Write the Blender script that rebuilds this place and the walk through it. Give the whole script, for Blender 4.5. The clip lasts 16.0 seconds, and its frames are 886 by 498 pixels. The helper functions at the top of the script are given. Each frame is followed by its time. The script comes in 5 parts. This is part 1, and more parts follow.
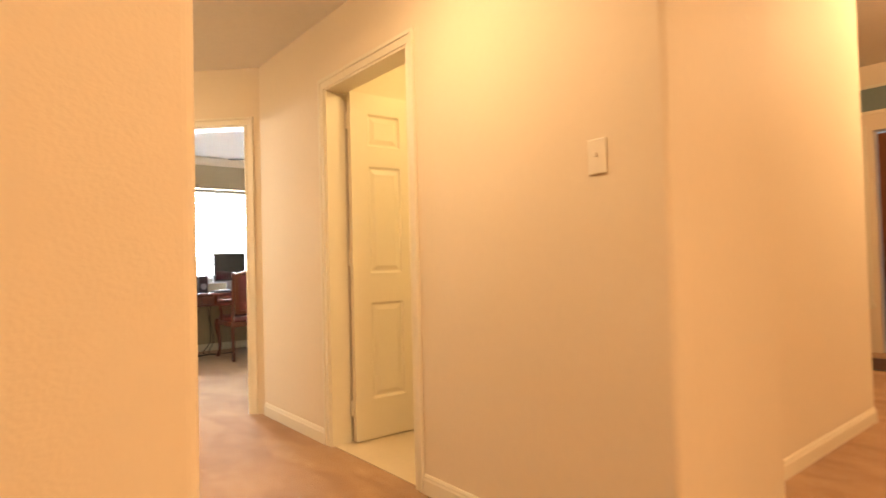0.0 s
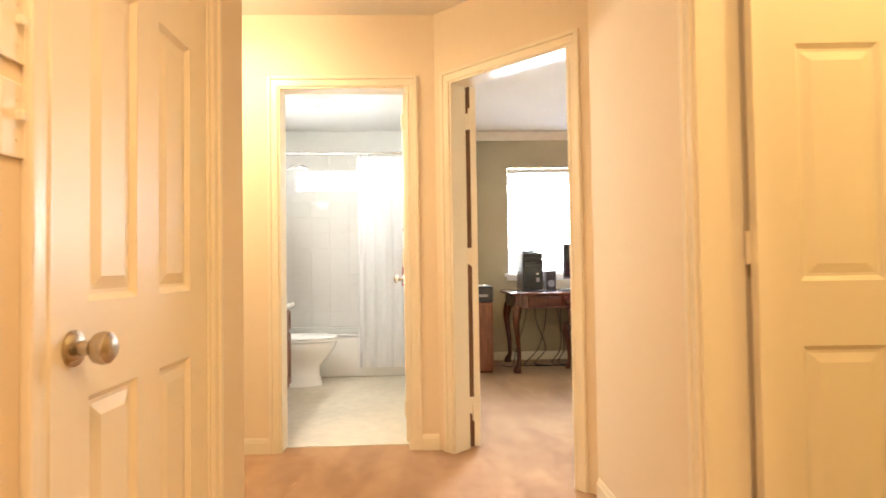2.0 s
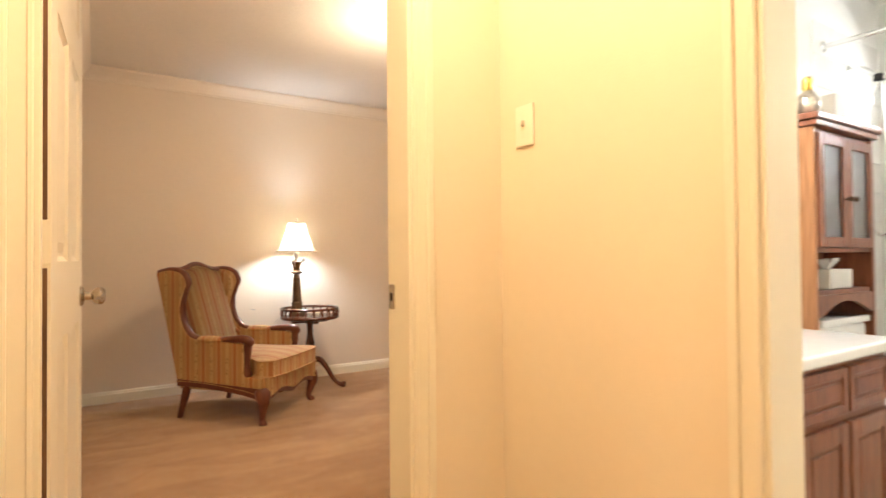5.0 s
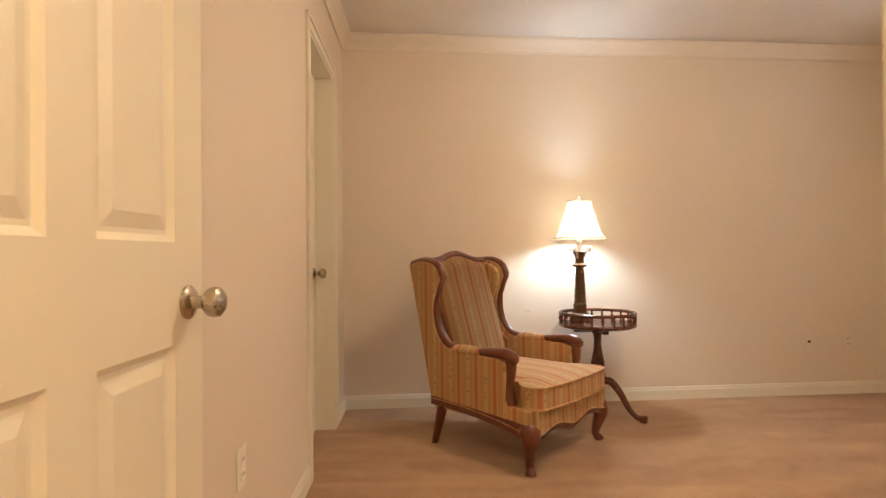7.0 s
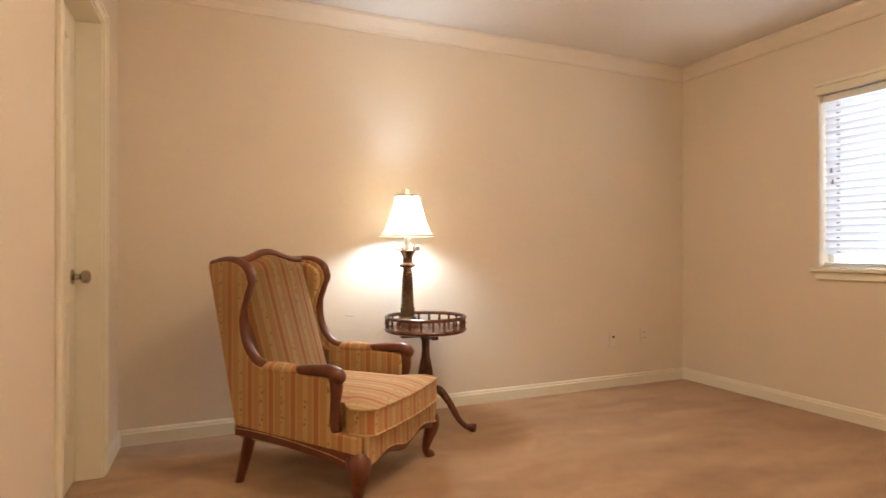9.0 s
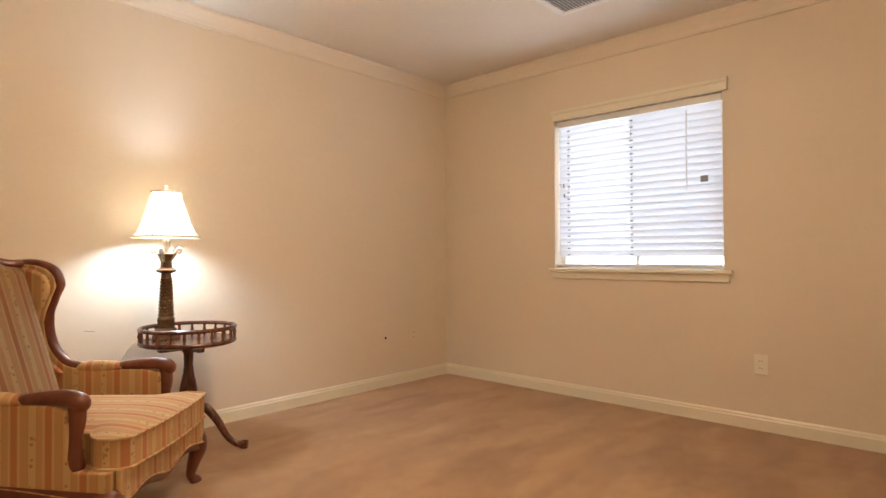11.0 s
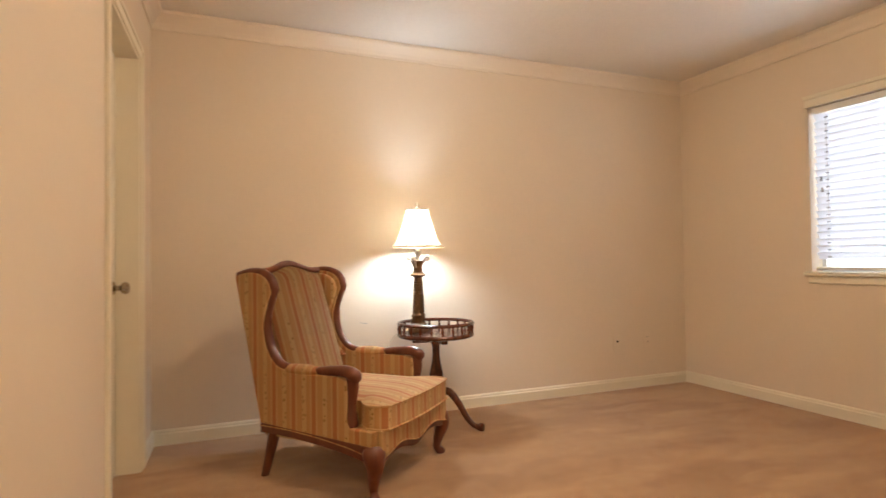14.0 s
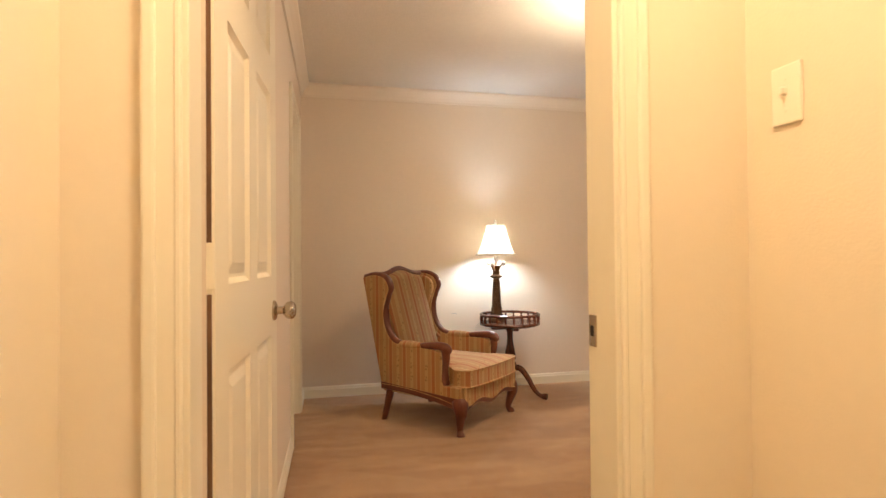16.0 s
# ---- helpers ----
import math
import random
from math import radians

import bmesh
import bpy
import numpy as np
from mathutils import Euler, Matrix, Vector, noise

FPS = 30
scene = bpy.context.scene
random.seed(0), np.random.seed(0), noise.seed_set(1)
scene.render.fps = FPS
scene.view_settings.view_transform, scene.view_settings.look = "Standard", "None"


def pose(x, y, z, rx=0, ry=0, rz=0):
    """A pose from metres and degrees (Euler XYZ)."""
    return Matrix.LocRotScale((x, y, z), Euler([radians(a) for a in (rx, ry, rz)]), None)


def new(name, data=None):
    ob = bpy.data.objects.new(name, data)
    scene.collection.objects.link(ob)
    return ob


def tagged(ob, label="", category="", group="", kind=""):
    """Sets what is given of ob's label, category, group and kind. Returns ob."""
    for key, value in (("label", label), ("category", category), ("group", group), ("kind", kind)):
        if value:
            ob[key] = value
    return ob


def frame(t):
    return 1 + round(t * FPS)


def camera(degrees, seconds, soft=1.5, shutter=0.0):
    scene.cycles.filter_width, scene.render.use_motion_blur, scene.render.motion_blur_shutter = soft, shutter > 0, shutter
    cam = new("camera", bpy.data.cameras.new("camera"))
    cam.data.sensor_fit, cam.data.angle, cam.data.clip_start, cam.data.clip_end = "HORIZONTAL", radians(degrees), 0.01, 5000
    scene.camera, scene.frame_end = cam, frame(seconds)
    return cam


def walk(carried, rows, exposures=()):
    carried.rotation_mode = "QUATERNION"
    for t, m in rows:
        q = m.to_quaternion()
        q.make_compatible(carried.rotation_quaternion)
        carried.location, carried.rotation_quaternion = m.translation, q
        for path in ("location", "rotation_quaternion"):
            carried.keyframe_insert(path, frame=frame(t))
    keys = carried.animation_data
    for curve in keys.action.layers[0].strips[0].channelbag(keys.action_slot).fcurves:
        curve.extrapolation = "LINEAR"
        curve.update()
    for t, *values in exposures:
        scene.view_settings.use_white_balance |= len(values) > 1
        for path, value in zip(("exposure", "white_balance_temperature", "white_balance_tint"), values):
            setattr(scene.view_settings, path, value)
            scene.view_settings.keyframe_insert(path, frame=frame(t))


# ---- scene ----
cam = camera(75.6, 16.0, soft=1.45, shutter=0.3)
ROWS = [
    (0, 0.236, 0.715, 1.015, -38.85, 1.49, 1.48),
    (0.5, 0.526, 0.995, 1.037, -29.49, 1.46, 1.57),
    (1, 0.783, 1.324, 1.033, -21.42, 1.42, 1.52),
    (1.5, 0.923, 1.704, 1.034, -10.20, 1.60, 1.36),
    (2, 1.015, 2.116, 1.028, -1.84, 1.51, 0.84),
    (2.5, 1.083, 2.590, 1.030, 4.48, 1.50, 0.83),
    (3, 1.096, 3.063, 1.037, 10.48, 1.46, 0.90),
    (3.5, 1.127, 3.427, 1.043, 20.23, 1.12, 0.82),
    (4, 1.067, 3.771, 1.046, 34.73, 1.00, 0.67),
    (4.4, 0.955, 3.965, 1.046, 42.50, 0.80, 0.62),
    (4.7, 0.860, 4.118, 1.037, 49.16, 0.90, 0.50),
    (5, 0.747, 4.262, 1.028, 56.28, 0.96, 0.51),
    (6.2, 0.150, 4.590, 1.012, 76.50, 0.70, 0.50),
    (7.3, -0.458, 4.714, 1.001, 86.02, 0.47, 0.49),
    (7.5, -0.544, 4.717, 0.999, 85.73, 0.40, 0.43),
    (8, -0.634, 4.740, 1.001, 81.57, 0.39, 0.23),
    (8.5, -0.673, 4.738, 1.022, 73.02, -0.02, 0.05),
    (9, -0.699, 4.712, 1.012, 66.16, 0.16, 0.04),
    (9.5, -0.713, 4.707, 0.998, 58.41, 0.50, 0.20),
    (10, -0.716, 4.704, 0.990, 52.61, 0.62, 0.18),
    (11.2, -0.780, 4.665, 0.992, 41.50, 0.85, 0.25),
    (12.5, -0.790, 4.645, 0.997, 39.18, 1.05, 0.34),
    (13, -0.708, 4.673, 0.993, 45.58, 1.17, 0.45),
    (13.5, -0.604, 4.695, 0.987, 57.94, 1.22, 0.80),
    (14, -0.490, 4.657, 1.003, 67.54, 1.30, 0.80),
    (14.5, -0.303, 4.595, 1.045, 73.03, 0.72, 0.58),
    (15, -0.050, 4.548, 1.062, 75.39, 0.77, 0.64),
    (15.5, 0.237, 4.508, 1.064, 78.14, 0.81, 0.59),
    (16, 0.488, 4.421, 1.084, 76.76, 0.80, 0.53),
]
walk(cam, [(t, pose(x, y, z, 90 + pitch, roll, yaw)) for t, x, y, z, yaw, pitch, roll in ROWS], exposures=[(0.0, -0.08), (1.0, 0.04), (2.0, 0.06), (3.0, 0.20), (4.5, 0.16), (7.5, 0.02), (14.5, 0.02), (16.0, -0.08)])

# ---- world and light ----
world = bpy.data.worlds.new("world")
scene.world = world
world.use_nodes = True
wn = world.node_tree.nodes
sky = wn.new("ShaderNodeTexSky")
sky.sky_type, sky.sun_disc, sky.sun_elevation, sky.sun_rotation = "NISHITA", False, radians(48), radians(160)
world.node_tree.links.new(sky.outputs[0], wn["Background"].inputs[0])
wn["Background"].inputs[1].default_value = 0.12
sun = new("sun", bpy.data.lights.new("sun", "SUN"))
sun.data.energy, sun.data.angle, sun.data.color = 2.0, radians(0.5), (1, 0.95, 0.88)
sun.matrix_world = pose(0, 0, 8, 42, 0, 160)

HALLC = (1.0, 0.63, 0.31)


def area(name, m, w, h, power, colour):
    ob = new(name, bpy.data.lights.new(name, "AREA"))
    ob.data.shape, ob.data.size, ob.data.size_y = "RECTANGLE", w, h
    ob.data.energy, ob.data.color = power, colour
    ob.matrix_world = m
    return ob


def bulb(name, x, y, z, power, colour, radius=0.05):
    ob = new(name, bpy.data.lights.new(name, "POINT"))
    ob.data.energy, ob.data.color, ob.data.shadow_soft_size = power, colour, radius
    ob.location = (x, y, z)
    return ob


def disk(name, x, y, z, power, colour):
    """The lit bowl of a flush ceiling light, facing down."""
    ob = area(name, pose(x, y, z), 0.24, 0.24, power, colour)
    ob.data.shape = "DISK"
    return ob


# daylight standing outside the three window openings
area("study_daylight", pose(2.475, 8.56, 1.48, -90, 0, 0), 1.1, 1.1, 620, (0.94, 0.97, 1.0))
area("bath_daylight", pose(0.1, 8.40, 1.93, -90, 0, 0), 1.0, 0.4, 34, (0.95, 0.97, 1.0))
area("bedroom_daylight", pose(-2.41, 8.50, 1.44, -90, 0, 0), 1.3, 1.2, 22, (0.85, 0.92, 1.0))
# lamps of the house, with two unseen hall lights added as fill
bulb("hall_and_fill_bulb", -0.02, 4.70, 2.29, 13, (1.0, 0.74, 0.45), 0.09)
disk("hall_and_fill_bulb", -0.02, 4.70, 2.32, 15, (1.0, 0.74, 0.45))
# mid-hall and entry lamps are added fill, out of view
bulb("hall_and_fill_bulb", 1.08, 2.40, 2.29, 8, HALLC, 0.09)
disk("hall_and_fill_bulb", 1.08, 2.40, 2.32, 15, HALLC)
bulb("hall_and_fill_bulb", 1.00, -0.40, 2.29, 32, HALLC, 0.09)
disk("hall_and_fill_bulb", 1.00, -0.40, 2.32, 42, HALLC)
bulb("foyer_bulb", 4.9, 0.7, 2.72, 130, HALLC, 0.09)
bulb("closet_bulb", 2.6, 2.75, 2.28, 23, (1.0, 0.70, 0.27), 0.07)
bulb("bedroom_bulb", -2.15, 5.99, 2.12, 32, (1.0, 0.78, 0.55), 0.08)
disk("bedroom_bulb", -2.15, 5.99, 2.31, 8, (1.0, 0.78, 0.55))
bulb("table_lamp_bulb", -3.838, 5.872, 1.195, 31, (0.74, 0.87, 1.0), 0.06)
area("vanity_light", pose(-0.41, 6.1, 2.00, 0, -66, 0), 0.10, 0.60, 30, (1.0, 0.96, 0.88))

# ---- materials ----


def material(name, colour, rough=0.6, metal=0.0, vary=0.06, scale=30.0, bump=0.0, bump_scale=200.0, big=2.0, coat=0.0):
    """A plain procedural surface: colour that varies at two scales, fine relief, uneven gloss."""
    m = bpy.data.materials.new(name)
    m.use_nodes = True
    n, l = m.node_tree.nodes, m.node_tree.links
    b = n["Principled BSDF"]
    b.inputs["Metallic"].default_value = metal
    b.inputs["Coat Weight"].default_value = coat
    co = n.new("ShaderNodeTexCoord")
    fine, broad = n.new("ShaderNodeTexNoise"), n.new("ShaderNodeTexNoise")
    fine.inputs["Scale"].default_value, broad.inputs["Scale"].default_value = scale, big
    fine.inputs["Detail"].default_value = 5
    add = n.new("ShaderNodeMath")
    add.operation = "ADD"
    for t in (fine, broad):
        l.new(co.outputs["Object"], t.inputs["Vector"])
    l.new(fine.outputs[0], add.inputs[0])
    l.new(broad.outputs[0], add.inputs[1])
    ramp = n.new("ShaderNodeMapRange")
    ramp.inputs["From Min"].default_value, ramp.inputs["From Max"].default_value = 0.6, 1.4
    ramp.inputs["To Min"].default_value, ramp.inputs["To Max"].default_value = 1 - vary, 1 + vary
    l.new(add.outputs[0], ramp.inputs["Value"])
    mix = n.new("ShaderNodeVectorMath")
    mix.operation = "SCALE"
    mix.inputs[0].default_value = colour
    l.new(ramp.outputs[0], mix.inputs["Scale"])
    l.new(mix.outputs[0], b.inputs["Base Color"])
    rr = n.new("ShaderNodeMapRange")
    rr.inputs["To Min"].default_value, rr.inputs["To Max"].default_value = max(rough - 0.07, 0.02), min(rough + 0.07, 1)
    l.new(fine.outputs[0], rr.inputs["Value"])
    l.new(rr.outputs[0], b.inputs["Roughness"])
    if bump:
        t = n.new("ShaderNodeTexNoise")
        t.inputs["Scale"].default_value, t.inputs["Detail"].default_value = bump_scale, 3
        l.new(co.outputs["Object"], t.inputs["Vector"])
        bp = n.new("ShaderNodeBump")
        bp.inputs["Strength"].default_value, bp.inputs["Distance"].default_value = bump, 0.004
        l.new(t.outputs[0], bp.inputs["Height"])
        l.new(bp.outputs[0], b.inputs["Normal"])
    return m


def wood(name, dark, light, rough=0.35, axis="z", scale=6.0):
    """Stained wood with stretched grain."""
    m = material(name, light, rough, bump=0.05, bump_scale=90)
    n, l = m.node_tree.nodes, m.node_tree.links
    co, mp, t, r = n.new("ShaderNodeTexCoord"), n.new("ShaderNodeMapping"), n.new("ShaderNodeTexNoise"), n.new("ShaderNodeValToRGB")
    mp.inputs["Scale"].default_value = {"x": (1, 12, 12), "y": (12, 1, 12), "z": (12, 12, 1)}[axis]
    t.inputs["Scale"].default_value, t.inputs["Detail"].default_value = scale, 6
    r.color_ramp.elements[0].position, r.color_ramp.elements[1].position = 0.35, 0.65
    r.color_ramp.elements[0].color, r.color_ramp.elements[1].color = (*dark, 1), (*light, 1)
    l.new(co.outputs["Object"], mp.inputs[0])
    l.new(mp.outputs[0], t.inputs["Vector"])
    l.new(t.outputs[0], r.inputs[0])
    l.new(r.outputs[0], n["Principled BSDF"].inputs["Base Color"])
    return m


def carpet_material(name, a, b_):
    """Cut-pile carpet: tufts, cloudy wear, and the light and dark swaths that a vacuum leaves."""
    m = material(name, a, 0.95, bump=0.9, bump_scale=420)
    n, l = m.node_tree.nodes, m.node_tree.links

    def noise(vector, scale, detail, distort=0.0):
        t = n.new("ShaderNodeTexNoise")
        t.inputs["Scale"].default_value, t.inputs["Detail"].default_value, t.inputs["Distortion"].default_value = scale, detail, distort
        l.new(vector, t.inputs["Vector"])
        return t.outputs[0]

    def total(parts):
        out = None
        for socket, weight in parts:
            k = n.new("ShaderNodeMath")
            k.operation, k.inputs[1].default_value = "MULTIPLY_ADD", weight
            l.new(socket, k.inputs[0])
            if out is None:
                k.inputs[2].default_value = 0.0
            else:
                l.new(out, k.inputs[2])
            out = k.outputs[0]
        return out

    co = n.new("ShaderNodeTexCoord").outputs["Object"]
    bend = n.new("ShaderNodeVectorMath")
    bend.operation = "MULTIPLY_ADD"
    wob = n.new("ShaderNodeTexNoise")
    wob.inputs["Scale"].default_value, wob.inputs["Detail"].default_value = 2.2, 2
    l.new(co, wob.inputs["Vector"])
    l.new(wob.outputs["Color"], bend.inputs[0])
    bend.inputs[1].default_value = (0.16, 0.16, 0.0)
    l.new(co, bend.inputs[2])
    swaths = []
    for turn, scale in ((0.45, (2.6, 0.85, 1)), (-0.75, (3.4, 1.0, 1))):
        mp, v = n.new("ShaderNodeMapping"), n.new("ShaderNodeTexVoronoi")
        mp.inputs["Rotation"].default_value, mp.inputs["Scale"].default_value = (0, 0, turn), scale
        v.feature = "SMOOTH_F1"
        v.inputs["Scale"].default_value, v.inputs["Smoothness"].default_value = 2.4, 0.35
        l.new(bend.outputs[0], mp.inputs[0])
        l.new(mp.outputs[0], v.inputs["Vector"])
        g = n.new("ShaderNodeSeparateColor")
        l.new(v.outputs["Color"], g.inputs[0])
        swaths.append(g.outputs[0])
    mixed = total([(swaths[0], 0.22), (swaths[1], 0.18), (noise(co, 3.2, 5, 0.5), 0.30), (noise(co, 16.0, 6), 0.26), (noise(co, 150.0, 3), 0.42)])
    r = n.new("ShaderNodeValToRGB")
    r.color_ramp.elements[0].position, r.color_ramp.elements[1].position = 0.48, 0.93
    r.color_ramp.elements[0].color, r.color_ramp.elements[1].color = (*a, 1), (*b_, 1)
    l.new(mixed, r.inputs[0])
    l.new(r.outputs[0], n["Principled BSDF"].inputs["Base Color"])
    n["Principled BSDF"].inputs["Sheen Weight"].default_value = 0.25
    return m


def striped_fabric(name, axis, period=0.118):
    """Woven upholstery: gold ground with rust and cream stripes and a small sprig band."""
    m = material(name, (0.5, 0.3, 0.12), 0.85, bump=0.35, bump_scale=600)
    n, l = m.node_tree.nodes, m.node_tree.links
    co, sep, mod, r = n.new("ShaderNodeTexCoord"), n.new("ShaderNodeSeparateXYZ"), n.new("ShaderNodeMath"), n.new("ShaderNodeValToRGB")
    l.new(co.outputs["Object"], sep.inputs[0])
    mul, add = n.new("ShaderNodeMath"), n.new("ShaderNodeMath")
    mul.operation, add.operation, mod.operation = "MULTIPLY", "ADD", "FRACT"
    mul.inputs[1].default_value, add.inputs[1].default_value = 1 / period, 20.05
    l.new(sep.outputs[{"x": 0, "y": 1}[axis]], mul.inputs[0])
    l.new(mul.outputs[0], add.inputs[0])
    l.new(add.outputs[0], mod.inputs[0])
    l.new(mod.outputs[0], r.inputs[0])
    e = r.color_ramp.elements
    rust, gold, cream, tan = (0.42, 0.170, 0.070, 1), (0.465, 0.262, 0.108, 1), (0.52, 0.345, 0.160, 1), (0.42, 0.218, 0.085, 1)
    e[0].position, e[0].color = 0.0, rust
    e[1].position, e[1].color = 0.97, rust
    for at, c in ((0.07, rust), (0.10, cream), (0.14, cream), (0.17, gold), (0.36, gold), (0.38, tan), (0.42, cream), (0.62, cream), (0.64, tan), (0.68, gold), (0.80, gold), (0.83, cream), (0.86, cream), (0.90, rust)):
        k = e.new(at)
        k.color = c
    vor, less, band, mixc = n.new("ShaderNodeTexVoronoi"), n.new("ShaderNodeMath"), n.new("ShaderNodeMath"), n.new("ShaderNodeMix")
    vor.inputs["Scale"].default_value = 46
    l.new(co.outputs["Object"], vor.inputs["Vector"])
    less.operation, less.inputs[1].default_value = "LESS_THAN", 0.30
    l.new(vor.outputs["Distance"], less.inputs[0])
    band.operation = "COMPARE"
    band.inputs[1].default_value, band.inputs[2].default_value = 0.52, 0.09
    l.new(mod.outputs[0], band.inputs[0])
    both = n.new("ShaderNodeMath")
    both.operation = "MULTIPLY"
    l.new(less.outputs[0], both.inputs[0])
    l.new(band.outputs[0], both.inputs[1])
    mixc.data_type = "RGBA"
    l.new(both.outputs[0], mixc.inputs[0])
    l.new(r.outputs[0], mixc.inputs[6])
    mixc.inputs[7].default_value = (0.33, 0.20, 0.075, 1)
    l.new(mixc.outputs[2], n["Principled BSDF"].inputs["Base Color"])
    n["Principled BSDF"].inputs["Sheen Weight"].default_value = 0.04
    return m


def glow(name, colour, power):
    m = bpy.data.materials.new(name)
    m.use_nodes = True
    b = m.node_tree.nodes["Principled BSDF"]
    b.inputs["Base Color"].default_value = (*colour, 1)
    b.inputs["Emission Color"].default_value = (*colour, 1)
    b.inputs["Emission Strength"].default_value = power
    return m


def translucent(name, colour, share=0.5, rough=0.6):
    m = material(name, colour, rough, vary=0.02)
    n, l = m.node_tree.nodes, m.node_tree.links
    t, mx = n.new("ShaderNodeBsdfTranslucent"), n.new("ShaderNodeMixShader")
    t.inputs[0].default_value = (*colour, 1)
    mx.inputs[0].default_value = share
    l.new(n["Principled BSDF"].outputs[0], mx.inputs[1])
    l.new(t.outputs[0], mx.inputs[2])
    l.new(mx.outputs[0], n["Material Output"].inputs[0])
    return m


def glass(name, colour=(1, 1, 1), rough=0.02):
    m = bpy.data.materials.new(name)
    m.use_nodes = True
    b = m.node_tree.nodes["Principled BSDF"]
    b.inputs["Base Color"].default_value = (*colour, 1)
    b.inputs["Transmission Weight"].default_value, b.inputs["Roughness"].default_value, b.inputs["IOR"].default_value = 1, rough, 1.45
    return m


HALL = material("hall_paint", (0.80, 0.70, 0.55), 0.62, vary=0.02, bump=0.14, bump_scale=160)
BED = material("bedroom_paint", (0.765, 0.66, 0.535), 0.62, vary=0.02, bump=0.15, bump_scale=140)
BATH = material("bath_paint", (0.82, 0.82, 0.79), 0.55, vary=0.02, bump=0.25, bump_scale=140)
STUDY = material("study_paint", (0.45, 0.385, 0.26), 0.6, vary=0.03, bump=0.25, bump_scale=140)
MOULD = material("crown_paint", (0.79, 0.70, 0.585), 0.5, vary=0.015)
BLADE = wood("fan_blade_wood", (0.05, 0.045, 0.045), (0.09, 0.08, 0.078), 0.9, "x")
CEIL = material("ceiling_texture", (0.80, 0.76, 0.70), 0.9, vary=0.03, bump=0.6, bump_scale=90)
TRIM = material("trim_enamel", (0.82, 0.76, 0.62), 0.32, vary=0.015, bump=0.04, bump_scale=60)
DOOR = material("door_enamel", (0.82, 0.75, 0.60), 0.44, vary=0.015, bump=0.05, bump_scale=50)
CARPET = carpet_material("carpet", (0.33, 0.172, 0.077), (0.54, 0.325, 0.163))
VINYL = material("bath_vinyl", (0.60, 0.54, 0.43), 0.45, vary=0.16, scale=14, bump=0.05, bump_scale=60)
TILEFLOOR = material("closet_tile", (0.66, 0.55, 0.40), 0.4, vary=0.06)
MAHOG = wood("mahogany", (0.055, 0.018, 0.010), (0.15, 0.045, 0.022), 0.25)
WALNUT = wood("walnut_frame", (0.10, 0.024, 0.011), (0.16, 0.044, 0.019), 0.36, scale=2.5)
# brown that stands for the shade in the door hinge gaps
GAPBROWN = wood("hinge_gap_brown", (0.10, 0.045, 0.02), (0.16, 0.075, 0.035), 0.6)
CHERRY = wood("cherry_cabinet", (0.16, 0.050, 0.022), (0.27, 0.095, 0.045), 0.32)
HUTCHSIDE = wood("hutch_side_wood", (0.30, 0.13, 0.05), (0.45, 0.21, 0.09), 0.4)
RAILWOOD = wood("handrail_wood", (0.16, 0.045, 0.018), (0.28, 0.09, 0.035), 0.2, "x")
FAB_X = striped_fabric("stripe_across", "x")
FAB_Y = striped_fabric("stripe_along", "y")
NICKEL = material("satin_nickel", (0.50, 0.43, 0.34), 0.26, 1.0, vary=0.05)
CHROME = material("chrome", (0.78, 0.78, 0.78), 0.12, 1.0, vary=0.02)
BRONZE = material("antique_bronze", (0.15, 0.085, 0.045), 0.42, 0.7, vary=0.4, scale=60, bump=0.3, bump_scale=160)
SILVER = material("antique_silver", (0.55, 0.48, 0.40), 0.3, 0.9, vary=0.3, scale=60)
PORCELAIN = material("porcelain", (0.86, 0.86, 0.84), 0.10, vary=0.01, coat=0.5)
TILE = material("glazed_tile", (0.86, 0.855, 0.825), 0.12, vary=0.015)
GROUT = material("grout", (0.86, 0.85, 0.82), 0.7)
CURTAIN = translucent("shower_cloth", (0.93, 0.93, 0.93), 0.42, 0.7)
PLATE = material("switch_plastic", (0.86, 0.80, 0.68), 0.35, vary=0.01)
BLACK = material("black_plastic", (0.018, 0.019, 0.022), 0.35, vary=0.1)
SCREEN = material("dark_screen", (0.012, 0.012, 0.016), 0.14, vary=0.02)
GREY = material("grey_plastic", (0.30, 0.31, 0.33), 0.4)
WHITE = material("white_plastic", (0.84, 0.84, 0.82), 0.4, vary=0.01)
LEATHER = material("oxblood_leather", (0.13, 0.022, 0.026), 0.35, vary=0.15, bump=0.2, bump_scale=120)
ROBE = material("maroon_terry", (0.22, 0.012, 0.020), 0.95, vary=0.15, bump=0.8, bump_scale=300)
SLAT = translucent("blind_slat", (0.86, 0.88, 0.92), 0.45, 0.45)
SHADE = translucent("lamp_shade_cloth", (0.76, 0.64, 0.45), 0.28, 0.8)
SHADEBAND = material("shade_seam", (0.30, 0.20, 0.10), 0.8)
PAPER = material("paper", (0.80, 0.78, 0.72), 0.8)
DARK = material("dark_void", (0.03, 0.02, 0.015), 0.9)
RUG = material("door_mat", (0.10, 0.05, 0.035), 0.95, vary=0.3, scale=80, bump=0.6)
FRONTDOOR = wood("front_door_wood", (0.12, 0.04, 0.018), (0.22, 0.08, 0.035), 0.3)
SCREENMESH = bpy.data.materials.new("insect_mesh")
SCREENMESH.use_nodes = True
mn, ml = SCREENMESH.node_tree.nodes, SCREENMESH.node_tree.links
see, weave = mn.new("ShaderNodeBsdfTransparent"), mn.new("ShaderNodeMixShader")
mn["Principled BSDF"].inputs["Base Color"].default_value = (0.10, 0.11, 0.12, 1)
